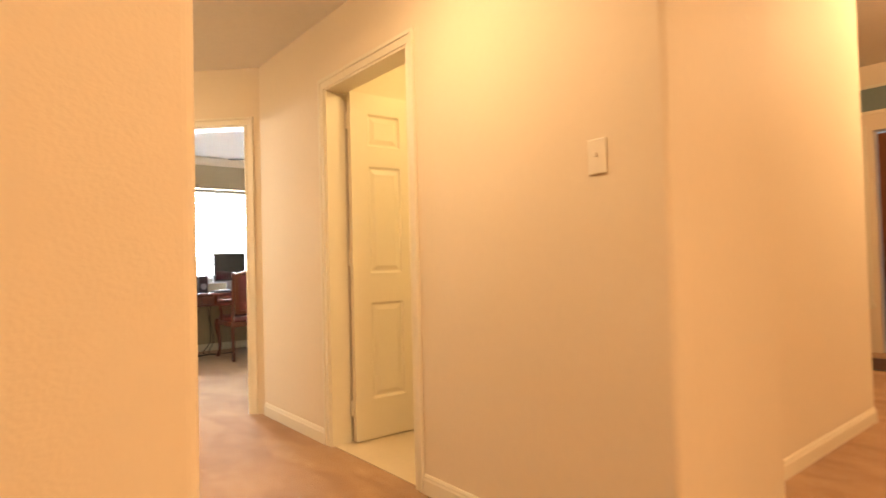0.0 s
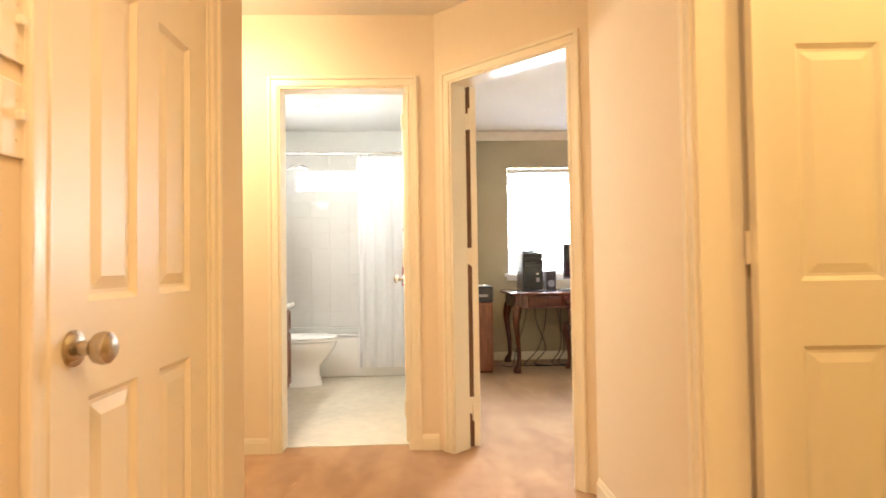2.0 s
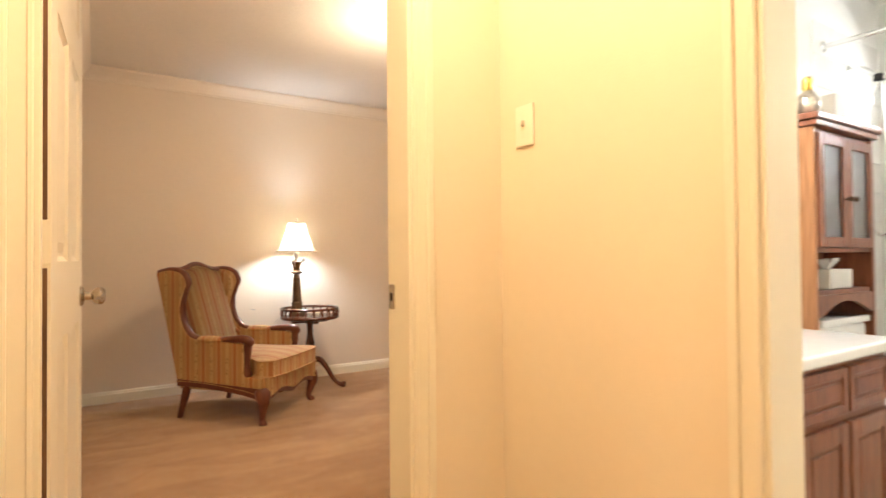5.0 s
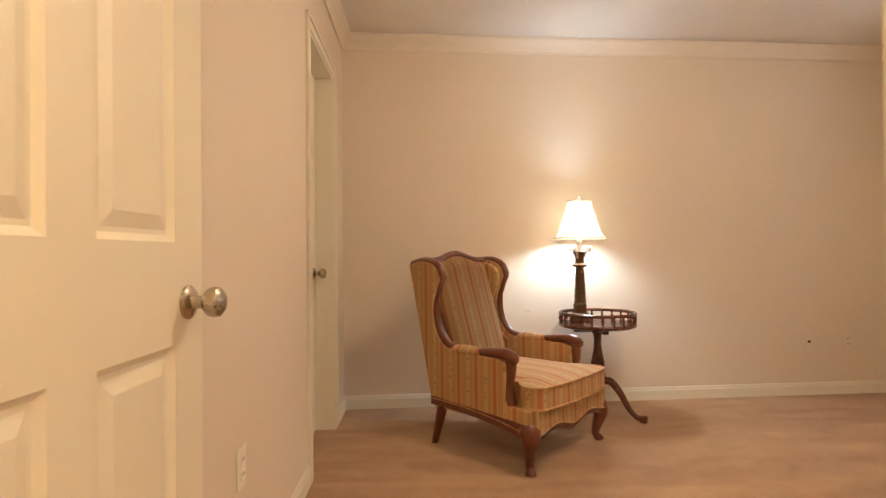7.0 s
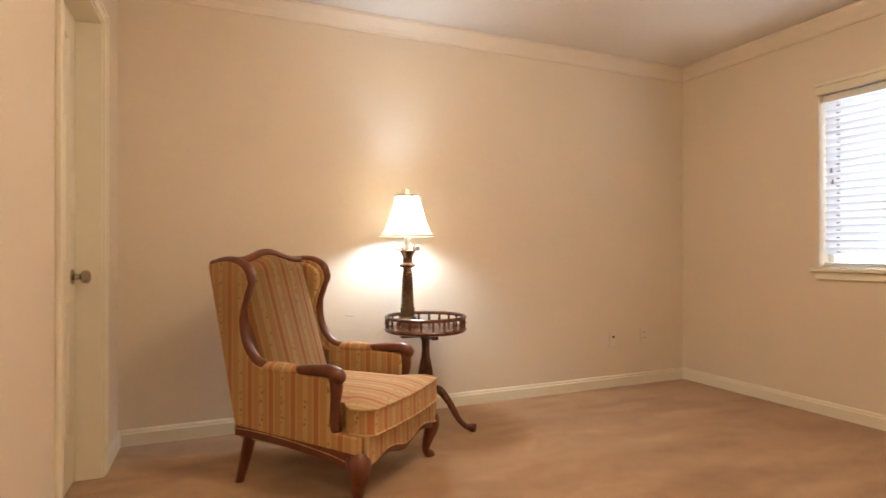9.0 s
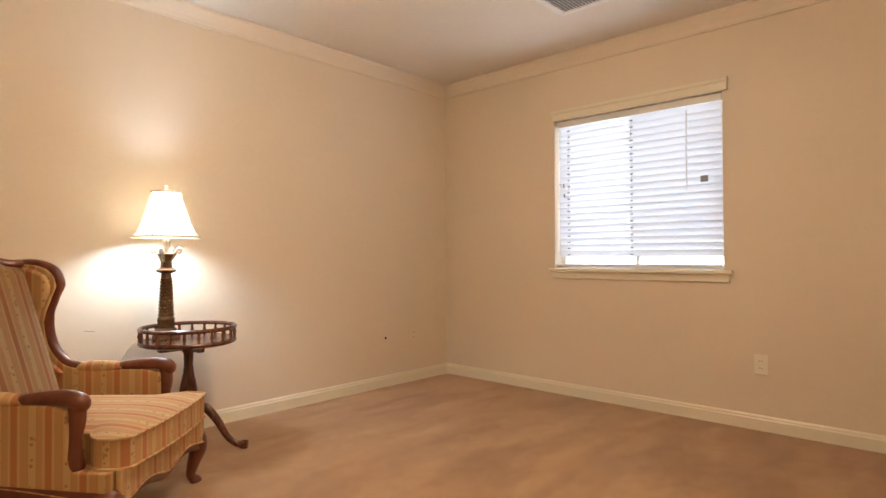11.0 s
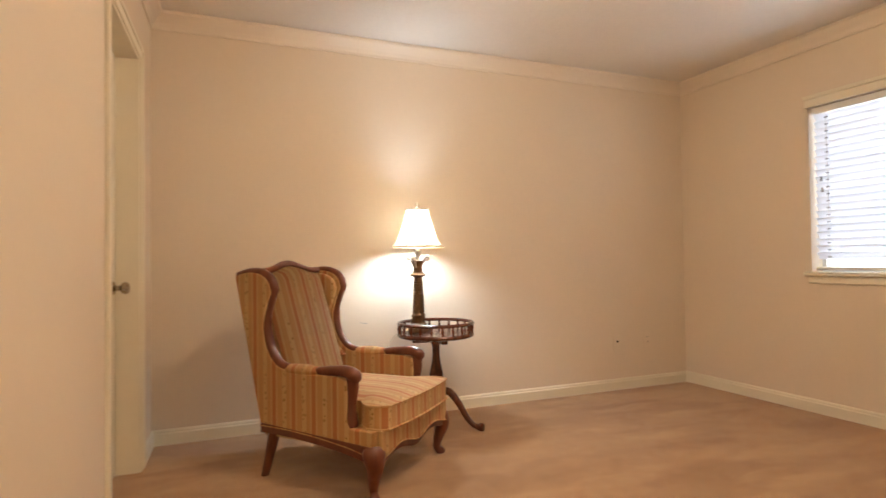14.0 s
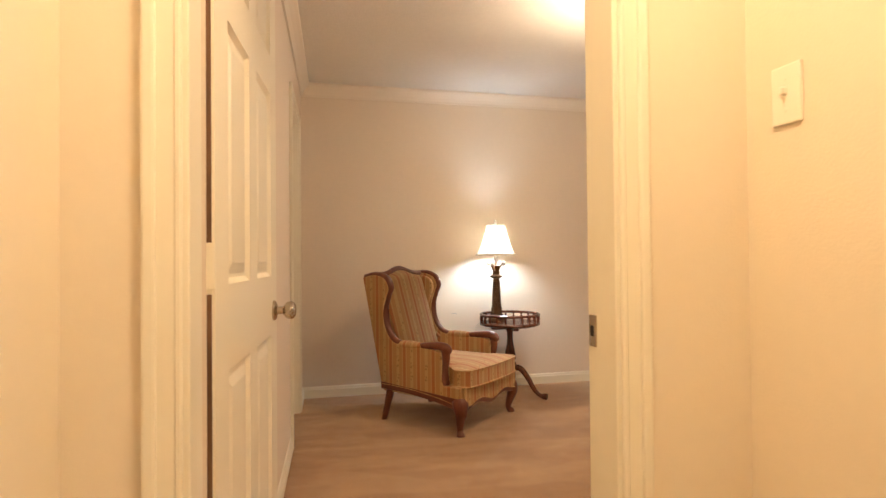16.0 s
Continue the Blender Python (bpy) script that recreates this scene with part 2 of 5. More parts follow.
weave.inputs[0].default_value = 0.20
ml.new(see.outputs[0], weave.inputs[1])
ml.new(mn["Principled BSDF"].outputs[0], weave.inputs[2])
ml.new(weave.outputs[0], mn["Material Output"].inputs[0])
GLASS = glass("clear_glass")
FROST = glass("frosted_glass", (0.9, 0.92, 0.92), 0.35)
DAY = glow("outdoor_brightness", (0.93, 0.97, 1.0), 7.0)
DIM = glow("shaded_yard_brightness", (0.88, 0.94, 1.0), 1.2)
GLOBE = glow("lit_globe", (1.0, 0.78, 0.48), 5.0)

# ---- building blocks ----


def part(name, bm, mat, parent=None, label="", m=None, smooth=False):
    """Links a bmesh as one mesh object, under a thing or a part."""
    me = bpy.data.meshes.new(name)
    bmesh.ops.recalc_face_normals(bm, faces=bm.faces)
    bm.to_mesh(me)
    bm.free()
    me.materials.append(mat)
    if smooth:
        for f in me.polygons:
            f.use_smooth = True
        me.set_sharp_from_angle(angle=radians(40))
    ob = new(name, me)
    ob.parent = parent
    if m is not None:
        ob.matrix_basis = m
    if label:
        ob["label"] = label
    return ob


def thing(name, m, label, category, group="", kind=""):
    ob = new(name)
    ob.empty_display_size = 0.1
    ob.matrix_basis = m
    return tagged(ob, label, category, group, kind)


def box(bm, a, b, bevel=0.0, m=None, seg=1):
    """Adds a box from corner a to corner b, its edges rounded by bevel."""
    r = bmesh.ops.create_cube(bm, size=1)
    vs = r["verts"]
    for v in vs:
        v.co = Vector([(a[i] + b[i]) / 2 + v.co[i] * (b[i] - a[i]) for i in range(3)])
    if bevel:
        es = list({e for v in vs for e in v.link_edges})
        out = bmesh.ops.bevel(bm, geom=es, offset=bevel, segments=seg, affect="EDGES", profile=0.6)
        vs = list({v for f in out["faces"] for v in f.verts} | {v for v in vs if v.is_valid})
    if m is not None:
        bmesh.ops.transform(bm, matrix=m, verts=vs)
    return bm


def boxes(*items, bevel=0.0, seg=1):
    bm = bmesh.new()
    for a, b in items:
        box(bm, a, b, bevel, seg=seg)
    return bm


def lathe(profile, segs=24, bm=None, m=None):
    """A turned shape from (radius, height) pairs round the z axis."""
    bm = bm or bmesh.new()
    rings, made = [], []
    for r, z in profile:
        ring = [bm.verts.new((r * math.cos(2 * math.pi * i / segs), r * math.sin(2 * math.pi * i / segs), z)) for i in range(segs)]
        rings.append(ring)
        made += ring
    for p, q in zip(rings, rings[1:]):
        for i in range(segs):
            bm.faces.new((p[i], p[(i + 1) % segs], q[(i + 1) % segs], q[i]))
    bm.faces.new(rings[0][::-1])
    bm.faces.new(rings[-1])
    if m is not None:
        bmesh.ops.transform(bm, matrix=m, verts=made)
    return bm


def tube(points, radii, segs=10, bm=None, flat=1.0):
    """A round bar along points; radii is one number or one a point."""
    bm = bm or bmesh.new()
    pts = [Vector(p) for p in points]
    if not hasattr(radii, "__len__"):
        radii = [radii] * len(pts)
    rings = []
    ref = Vector((0.3, 0.2, 1)).normalized()
    for i, p in enumerate(pts):
        d = (pts[min(i + 1, len(pts) - 1)] - pts[max(i - 1, 0)]).normalized()
        u = d.cross(ref)
        if u.length < 0.2:
            u = d.cross(Vector((1, 0, 0)))
        u.normalize()
        v = d.cross(u)
        rings.append([bm.verts.new(p + radii[i] * (u * math.cos(2 * math.pi * k / segs) * flat + v * math.sin(2 * math.pi * k / segs))) for k in range(segs)])
    for a, b in zip(rings, rings[1:]):
        for k in range(segs):
            bm.faces.new((a[k], a[(k + 1) % segs], b[(k + 1) % segs], b[k]))
    bm.faces.new(rings[0][::-1])
    bm.faces.new(rings[-1])
    return bm


def spline(points, n=8):
    """Catmull-Rom through points, n steps between two."""
    p = [Vector(q) for q in points]
    p = [2 * p[0] - p[1]] + p + [2 * p[-1] - p[-2]]
    out = []
    for i in range(1, len(p) - 2):
        for k in range(n):
            t = k / n
            a, b, c, d = p[i - 1:i + 3]
            out.append(0.5 * (2 * b + (c - a) * t + (2 * a - 5 * b + 4 * c - d) * t * t + (3 * b - a - 3 * c + d) * t ** 3))
    return out + [p[-2]]


def slab(outline, depth, axis, bevel=0.0, seg=2):
    """A plate: a 2D outline pushed through depth along x, y or z, its rims rounded."""
    bm = bmesh.new()
    put = {"x": lambda u, v: (-depth / 2, u, v), "y": lambda u, v: (u, -depth / 2, v), "z": lambda u, v: (u, v, 0)}[axis]
    f = bm.faces.new([bm.verts.new(put(u, v)) for u, v in outline])
    r = bmesh.ops.extrude_face_region(bm, geom=[f])
    step = {"x": (depth, 0, 0), "y": (0, depth, 0), "z": (0, 0, depth)}[axis]
    bmesh.ops.translate(bm, vec=step, verts=[v for v in r["geom"] if isinstance(v, bmesh.types.BMVert)])
    if bevel:
        rim = [e for e in bm.edges if any(len(fc.verts) > 4 for fc in e.link_faces)]
        bmesh.ops.bevel(bm, geom=rim, offset=bevel, segments=seg, affect="EDGES", profile=0.5)
    bmesh.ops.triangulate(bm, faces=[fc for fc in bm.faces if len(fc.verts) > 4])
    return bm


def along(p0, p1):
    """Local frame of a wall line: x along it, y to its left, z up."""
    d = Vector((p1[0] - p0[0], p1[1] - p0[1], 0))
    return Matrix.Translation((p0[0], p0[1], 0)) @ Matrix.Rotation(math.atan2(d.y, d.x), 4, "Z"), d.length


def wall(name, p0, p1, thick, mat, label, z0=0.0, z1=2.44, holes=(), nose=0.0):
    """A wall whose face runs from p0 to p1 and whose body lies to the left; holes are (s0, s1, z0, z1)."""
    m, length = along(p0, p1)
    bm = bmesh.new()
    s = 0.0
    for a, b, c, d in sorted(holes):
        if a > s:
            box(bm, (s, 0, z0), (a, thick, z1))
        if c > z0:
            box(bm, (a, 0, z0), (b, thick, c))
        if d < z1:
            box(bm, (a, 0, d), (b, thick, z1))
        s = b
    if s < length:
        box(bm, (s, 0, z0), (length, thick, z1))
    if nose:
        rim = [e for e in bm.edges if all(abs(v.co.x - length) < 1e-4 for v in e.verts) and abs(e.verts[0].co.y - e.verts[1].co.y) < 1e-4]
        bmesh.ops.bevel(bm, geom=rim, offset=nose, segments=5, affect="EDGES", profile=0.5)
    return tagged(part(name, bm, mat, m=m), label, "wall", kind="structure")


def strip(name, p0, p1, profile, mat, label, category, z=0.0):
    """A moulding: a profile of (out from the wall, height) pushed along the face p0-p1; the room lies to the right."""
    m, length = along(p0, p1)
    bm = bmesh.new()
    ends = [[bm.verts.new((s, -o, z + h)) for o, h in profile] for s in (0, length)]
    k = len(profile)
    for i in range(k):
        bm.faces.new((ends[0][i], ends[0][(i + 1) % k], ends[1][(i + 1) % k], ends[1][i]))
    bm.faces.new(ends[0][::-1])
    bm.faces.new(ends[1])
    return tagged(part(name, bm, mat, m=m), label, category, kind="structure")


BASE = [(0, 0), (0.014, 0), (0.014, 0.062), (0.010, 0.070), (0.010, 0.076), (0.005, 0.086), (0, 0.086)]
CROWN = [(0, -0.095), (0.012, -0.095), (0.014, -0.082), (0.026, -0.060), (0.050, -0.032), (0.064, -0.018), (0.066, 0), (0, 0)]


def baseboard(p0, p1):
    return strip("baseboard", p0, p1, BASE, TRIM, "cream painted wooden baseboard along the wall", "baseboard")


def crown(p0, p1):
    return strip("trim", p0, p1, CROWN, MOULD, "cream painted crown moulding under the ceiling", "crown moulding", 2.438)


def door_frame(name, p0, p1, a, b, depth, top=2.04, label="cream painted door frame with moulded casing", back=True, front=True, wide=0.057):
    """Jambs, stops and moulded casing of an opening from a to b along the wall line p0-p1; the wall body is depth thick to the left."""
    m, _ = along(p0, p1)
    t = thing(name, m, label, "door frame", kind="structure")
    for u0, u1 in ((a, a + 0.018), (b - 0.018, b)):
        part("jamb", boxes(((u0, -0.002, 0), (u1, depth + 0.002, top)), bevel=0.002), TRIM, t)
    part("head_jamb", boxes(((a + 0.018, -0.002, top - 0.018), (b - 0.018, depth + 0.002, top)), bevel=0.002), TRIM, t)
    for side, on in ((-1, front), (1, back)):
        if not on:
            continue
        y0 = 0 if side < 0 else depth
        for u0, u1, z0, z1 in ((a - wide + 0.006, a + 0.006, 0, top - 0.006), (b - 0.006, b + wide - 0.006, 0, top - 0.006)):
            bm = bmesh.new()
            left = u0 < a
            o = u0 - 0.0015 if left else u1 - 0.020
            i = u1 - 0.010 if left else u0 - 0.0015
            box(bm, (u0, min(y0, y0 + side * 0.010), z0), (u1, max(y0, y0 + side * 0.010), z1), 0.002)
            box(bm, (o, min(y0, y0 + side * 0.018), z0), (o + 0.0215, max(y0, y0 + side * 0.018), z1 + (wide if 1 else 0)), 0.005, seg=2)
            box(bm, (i, min(y0, y0 + side * 0.013), z0), (i + 0.0115, max(y0, y0 + side * 0.013), z1 - 0.001), 0.003)
            part("casing", bm, TRIM, t)
        bm = bmesh.new()
        u0, u1 = a - wide + 0.026, b + wide - 0.026
        box(bm, (u0, min(y0, y0 + side * 0.0095), top - 0.006), (u1, max(y0, y0 + side * 0.0095), top + wide - 0.006), 0.002)
        box(bm, (u0, min(y0, y0 + side * 0.0175), top + wide - 0.026), (u1, max(y0, y0 + side * 0.0175), top + wide - 0.006), 0.005, seg=2)
        part("casing", bm, TRIM, t)
    return t


KNOB = [(0.032, 0.0), (0.032, 0.005), (0.026, 0.010), (0.013, 0.013), (0.012, 0.030), (0.018, 0.034), (0.026, 0.041), (0.029, 0.052), (0.027, 0.062), (0.018, 0.069), (0.004, 0.071)]


def panel_door(name, m, w, label, h=2.03, knob=0.93, kind="structure", knob_mat=None, rail=(0.80, 0.97)):
    """A six-panel leaf: hinge edge at x = 0, running to x = w, body from y = 0 to 0.035."""
    t = thing(name, m, label, "door", kind=kind)
    th, st, mid = 0.035, 0.112, 0.10
    rows = ((0.24, rail[0]), (rail[1], 1.60), (1.72, 1.91))
    half = (w - 2 * st - mid) / 2
    cols = ((st, st + half), (st + half + mid, w - st))
    for a, b in ((0, st), (st + half, st + half + mid), (w - st, w)):
        part("stile", boxes(((a, 0, 0.012), (b, th, h))), DOOR, t)
    for a, b in ((0.012, 0.24), rail, (1.60, 1.72), (1.91, h)):
        for c, d in cols:
            part("rail", boxes(((c, 0.0, a), (d, th, b))), DOOR, t)
    for c, d in cols:
        for a, b in rows:
            bm = bmesh.new()
            rings = []
            for inset, y in ((0.0, 0.001), (0.012, 0.010), (0.020, 0.010), (0.045, 0.003)):
                rings.append((inset, y))
            for flip in (0, 1):
                loops = [[bm.verts.new((x, th - y if flip else y, z)) for x, z in ((c + i, a + i), (d - i, a + i), (d - i, b - i), (c + i, b - i))] for i, y in rings]
                for p, q in zip(loops, loops[1:]):
                    for k in range(4):
                        bm.faces.new((p[k], p[(k + 1) % 4], q[(k + 1) % 4], q[k]))
                bm.faces.new(loops[-1])
            part("panel", bm, DOOR, t)
    for z in (0.20, 1.06, 1.86):
        bm = boxes(((-0.003, 0.004, z - 0.045), (0.0005, th - 0.004, z + 0.045)))
        lathe([(0.007, z - 0.045), (0.007, z - 0.016), (0.006, z - 0.015), (0.007, z - 0.014), (0.007, z + 0.014), (0.006, z + 0.015), (0.007, z + 0.016), (0.007, z + 0.045)], 10, bm, Matrix.Translation((-0.004, th + 0.004, 0)))
        part("hinge", bm, DOOR, t)
    if knob:
        for side in (0, 1):
            r = Matrix.Translation((w - 0.065, th if side else 0, knob)) @ Matrix.Rotation(radians(-90 if side else 90), 4, "X")
            part("knob", lathe(KNOB, 20), knob_mat or NICKEL, t, "satin nickel round knob", r, True)
        part("latch", boxes(((w - 0.001, 0.006, knob - 0.03), (w + 0.0015, th - 0.006, knob + 0.03))), NICKEL, t)
    return t


def switch_plate(name, m, label, toggles=1):
    """A wall plate in local x (width) and z, standing out along -y."""
    w = 0.070 + 0.046 * (toggles - 1)
    t = thing(name, m, label, "light switch")
    part("plate", boxes(((-w / 2, -0.007, -0.057), (w / 2, 0, 0.057)), bevel=0.004, seg=2), PLATE, t)
    for i in range(toggles):
        x = (i - (toggles - 1) / 2) * 0.046
        part("toggle", boxes(((x - 0.005, -0.019, -0.002), (x + 0.005, -0.006, 0.013)), bevel=0.002), PLATE, t)
        for z in (-0.030, 0.030):
            part("screw", lathe([(0.0032, 0), (0.0032, 0.0012)], 8), PLATE, t, m=Matrix.Translation((x, -0.007, z)) @ Matrix.Rotation(radians(90), 4, "X"))
    return t


def outlet(m, label, plate=None):
    t = thing("outlet", m, label, "outlet")
    part("plate", boxes(((-0.035, -0.006, -0.057), (0.035, 0, 0.057)), bevel=0.003, seg=2), plate or PLATE, t)
    for z in (-0.02, 0.02):
        s = part("socket", boxes(((-0.016, -0.009, z - 0.014), (0.016, -0.005, z + 0.014)), bevel=0.004), plate or PLATE, t)
        for x in (-0.006, 0.006):
            part("slot", boxes(((x - 0.0012, -0.0098, z - 0.002), (x + 0.0012, -0.0085, z + 0.007))), DARK, s)
    return t

# ---- structure ----


def sheet(name, a, b, mat, label, category):
    return tagged(part(name, boxes((a, b)), mat), label, category, kind="structure")


sheet("floor", (-4.3, -2.1, -0.06), (7.6, 8.52, 0.0), CARPET, "beige cut-pile carpet with tread and vacuum marks", "carpet")
sheet("floor_bath", (-0.56, 5.405, -0.02), (1.02, 8.12, 0.005), VINYL, "beige mottled vinyl bathroom floor", "floor")
sheet("ceiling_hall", (-2.1, -2.1, 2.44), (1.868, 5.40, 2.52), CEIL, "cream textured hall ceiling", "ceiling")
sheet("ceiling_bedroom", (-4.25, 4.0, 2.441), (-0.58, 8.45, 2.52), CEIL, "textured bedroom ceiling", "ceiling")
sheet("ceiling_bath", (-0.58, 5.40, 2.441), (1.06, 8.3, 2.52), BATH, "white bathroom ceiling", "ceiling")
sheet("ceiling_study", (1.02, 4.5, 2.442), (5.3, 8.40, 2.52), CEIL, "white study ceiling", "ceiling")
sheet("ceiling_closet", (1.868, 1.86, 2.443), (3.4, 4.5, 2.52), CEIL, "cream closet ceiling", "ceiling")
sheet("ceiling_foyer", (1.868, -2.1, 2.93), (7.6, 4.1, 3.0), CEIL, "cream textured foyer ceiling", "ceiling")

HP = "cream painted plaster hall wall"
wall("wall_hall_west", (0.411, 2.94), (0.411, 4.039), 0.12, HALL, HP, holes=[(0.10, 0.81, 0, 2.05)])
wall("wall_stair", (-1.6, 2.82), (0.411, 2.82), 0.12, HALL, "cream painted wall beside the stair", nose=0.018)
wall("wall_return", (0.291, 4.039), (-0.525, 4.039), 0.06, HALL, HP)
wall("wall_bedroom_door", (-0.525, 3.992), (-0.525, 5.315), 0.055, HALL, HP, holes=[(0.220, 1.031, 0, 2.05)])
wall("wall_bath_door", (-0.65, 5.315), (1.085, 5.315), 0.06, HALL, HP, holes=[(0.851, 1.584, 0, 2.05)])
wall("wall_diagonal", (1.085, 5.315), (1.765, 4.635), 0.06, HALL, HP, holes=[(0.104, 0.862, 0, 2.05)])
wall("wall_hall_east", (1.765, 4.635), (1.765, 1.573), 0.12, HALL, HP, holes=[(0.975, 1.805, 0, 2.05)], nose=0.022)
wall("wall_near", (-1.6, 1.391), (0.428, 1.391), 0.12, HALL, HP, nose=0.018)
wall("wall_alcove", (-1.6, -2.0), (-1.6, 2.94), 0.12, HALL, HP)
wall("wall_south", (7.5, -2.0), (-1.7, -2.0), 0.12, HALL, HP, z1=3.0)
wall("wall_passage_end", (1.80, 1.5755), (2.37, 1.5755), 0.12, HALL, "cream painted end of the hall wall", z1=2.93)
wall("wall_foyer_jog", (2.373, 1.80), (2.373, 1.5785), 0.12, HALL, "cream painted return of the foyer wall", z1=2.93)
wall("wall_foyer", (2.37, 1.80), (4.30, 1.80), 0.12, HALL, "cream painted foyer wall", z1=2.93)
wall("wall_foyer_side", (4.42, 1.80), (4.42, 4.0), 0.12, HALL, "cream painted foyer wall", z1=2.93)
wall("wall_foyer_far", (4.30, 4.0), (7.5, 4.0), 0.12, HALL, "cream painted foyer wall", z1=2.93)
wall("wall_foyer_header", (1.885, 1.577), (1.885, -2.0), 0.10, HALL, "cream painted header over the passage", 2.44, 2.93)
wall("wall_front", (7.3, 4.0), (7.3, -2.0), 0.2, HALL, "cream painted wall with the front door", z1=2.93, holes=[(1.23, 1.45, 0.50, 2.26), (1.55, 2.49, 0.0, 2.26), (2.59, 2.81, 0.50, 2.26)])

# bedroom shell
BP = "beige painted plaster bedroom wall"
LW0, LW1 = (-0.635, 4.225), (-4.073, 4.368)
wall("wall_bedroom_west", (-4.073, 4.0), (-4.073, 8.42), 0.12, BED, BP)
wall("wall_bedroom_window", (-4.073, 8.28), (-0.58, 8.28), 0.14, BED, BP, holes=[(1.075, 2.225, 0.90, 1.972)])
wall("wall_bedroom_east", (-0.635, 8.28), (-0.635, 4.10), 0.055, BED, BP, holes=[(3.257, 4.068, 0, 2.05)])
wall("wall_bedroom_closet", LW0, LW1, 0.14, BED, BP, holes=[(2.275, 3.025, 0, 2.05)])
# bathroom shell
TP = "white painted bathroom wall"
wall("wall_bath_south", (1.02, 5.435), (-0.56, 5.435), 0.06, BATH, TP, holes=[(0.086, 0.819, 0, 2.05)])
wall("wall_bath_west", (-0.56, 5.435), (-0.56, 8.12), 0.02, BATH, TP)
wall("wall_bath_north", (-0.65, 8.12), (1.17, 8.12), 0.14, BATH, TP, holes=[(0.305, 1.125, 1.79, 2.04)])
wall("wall_bath_east", (1.02, 8.12), (1.02, 5.435), 0.06, BATH, TP)
# study shell
SP = "olive beige painted study wall"
wall("wall_study_west", (1.14, 5.48), (1.14, 8.20), 0.06, STUDY, SP)
wall("wall_study_north", (1.08, 8.20), (5.2, 8.20), 0.14, STUDY, SP, holes=[(0.83, 1.96, 0.91, 2.05)])
wall("wall_study_east", (5.2, 8.22), (5.2, 4.5), 0.1, STUDY, SP)
wall("wall_study_south", (5.2, 4.56), (1.80, 4.56), 0.06, STUDY, SP)
dn = Vector((0.7071, 0.7071, 0)) * 0.12
wall("wall_study_diagonal", (1.765 + dn.x + 0.03, 4.635 + dn.y - 0.03), (1.085 + dn.x - 0.02, 5.315 + dn.y + 0.02), 0.06, STUDY, SP, holes=[(0.142, 0.900, 0, 2.05)])
# closet shell
wall("wall_closet_north", (1.868, 3.66), (3.3, 3.66), 0.08, HALL, "cream painted closet wall")
wall("wall_closet_east", (3.3, 3.7), (3.3, 1.92), 0.08, HALL, "cream painted closet wall")
sheet("floor_closet", (1.777, 1.925, -0.02), (3.3, 3.66, 0.005), TILEFLOOR, "beige tiled closet floor", "floor")

# mouldings
EAST0, DIA0 = (1.765, 4.635), (1.085, 5.315)
for p, q in (((-0.525, 5.315), (0.146, 5.315)), ((0.990, 5.315), (1.085, 5.315)), ((0.411, 3.83), (0.411, 4.039)), ((0.411, 2.82), (0.411, 2.99)),
             ((0.40, 4.039), (-0.525, 4.039)), ((1.765, 4.61), (1.765, 3.715)), ((1.765, 2.775), (1.765, 1.573)), ((-1.5, 2.82), (0.411, 2.82)),
             ((-1.5, 1.391), (0.428, 1.391)), ((1.77, 1.573), (2.37, 1.573)), ((2.37, 1.80), (4.42, 1.80)), ((7.3, 4.0), (7.3, 2.84)),
             ((-4.073, 4.368), (-4.073, 8.28)), ((-4.073, 8.28), (-0.635, 8.28)), ((-0.635, 8.28), (-0.635, 5.08)),
             ((-0.635, 4.225), (-2.855, 4.317)), ((-3.710, 4.353), (-4.073, 4.368)), ((1.14, 5.5), (1.14, 8.20)), ((1.14, 8.20), (5.2, 8.20)),
             ((1.02, 7.3), (1.02, 5.435)), ((-0.56, 6.65), (-0.56, 7.38))):
    baseboard(p, q)
for p, q in (((-4.073, 4.368), (-4.073, 8.28)), ((-4.073, 8.28), (-0.635, 8.28)), ((-0.635, 8.28), (-0.635, 4.225)), (LW0, LW1),
             ((1.14, 5.48), (1.14, 8.20)), ((1.14, 8.20), (5.2, 8.20)), ((5.2, 8.20), (5.2, 4.6))):
    crown(p, q)

# door frames and leaves
door_frame("door_frame", (0.411, 2.94), (0.411, 4.039), 0.10, 0.81, 0.12, back=False)
panel_door("door_linen_closet", pose(0.372, 3.7315, 0, 0, 0, -90), 0.672, knob=0.892, label="closed cream six-panel closet door with nickel knob")
door_frame("door_frame", (-0.525, 3.992), (-0.525, 5.315), 0.220, 1.031, 0.110)
bed_leaf = panel_door("door_bedroom", pose(-0.700, 4.243, 0, 0, 0, 174.6), 0.785, "open cream six-panel bedroom door with nickel knob", knob=0.918, rail=(0.845, 1.03))
for z in (0.24, 1.07, 1.83):
    part("hinge", boxes(((-0.007, -0.002, z - 0.046), (-0.003, 0.034, z + 0.046)), bevel=0.001), TRIM, bed_leaf, "cream painted hinge plate")
# brown over the hinge edge, painted for the dark of the gap
part("gap_strip", boxes(((-0.002, 0.006, 0.012), (-0.0005, 0.0345, 2.03))), GAPBROWN, bed_leaf, "brown strip standing for the shaded hinge gap")
door_frame("door_frame", (-0.65, 5.315), (1.085, 5.315), 0.851, 1.584, 0.12)
panel_door("door_bath", pose(0.933, 5.443, 0, 0, 0, 92.5), 0.70, "open cream six-panel bathroom door", knob_mat=CHROME)
door_frame("door_frame", DIA0, EAST0, 0.104, 0.862, 0.12)
study_leaf = panel_door("door_study", pose(1.315, 5.322, 0, 0, 0, 93.5), 0.66, "open cream six-panel study door")
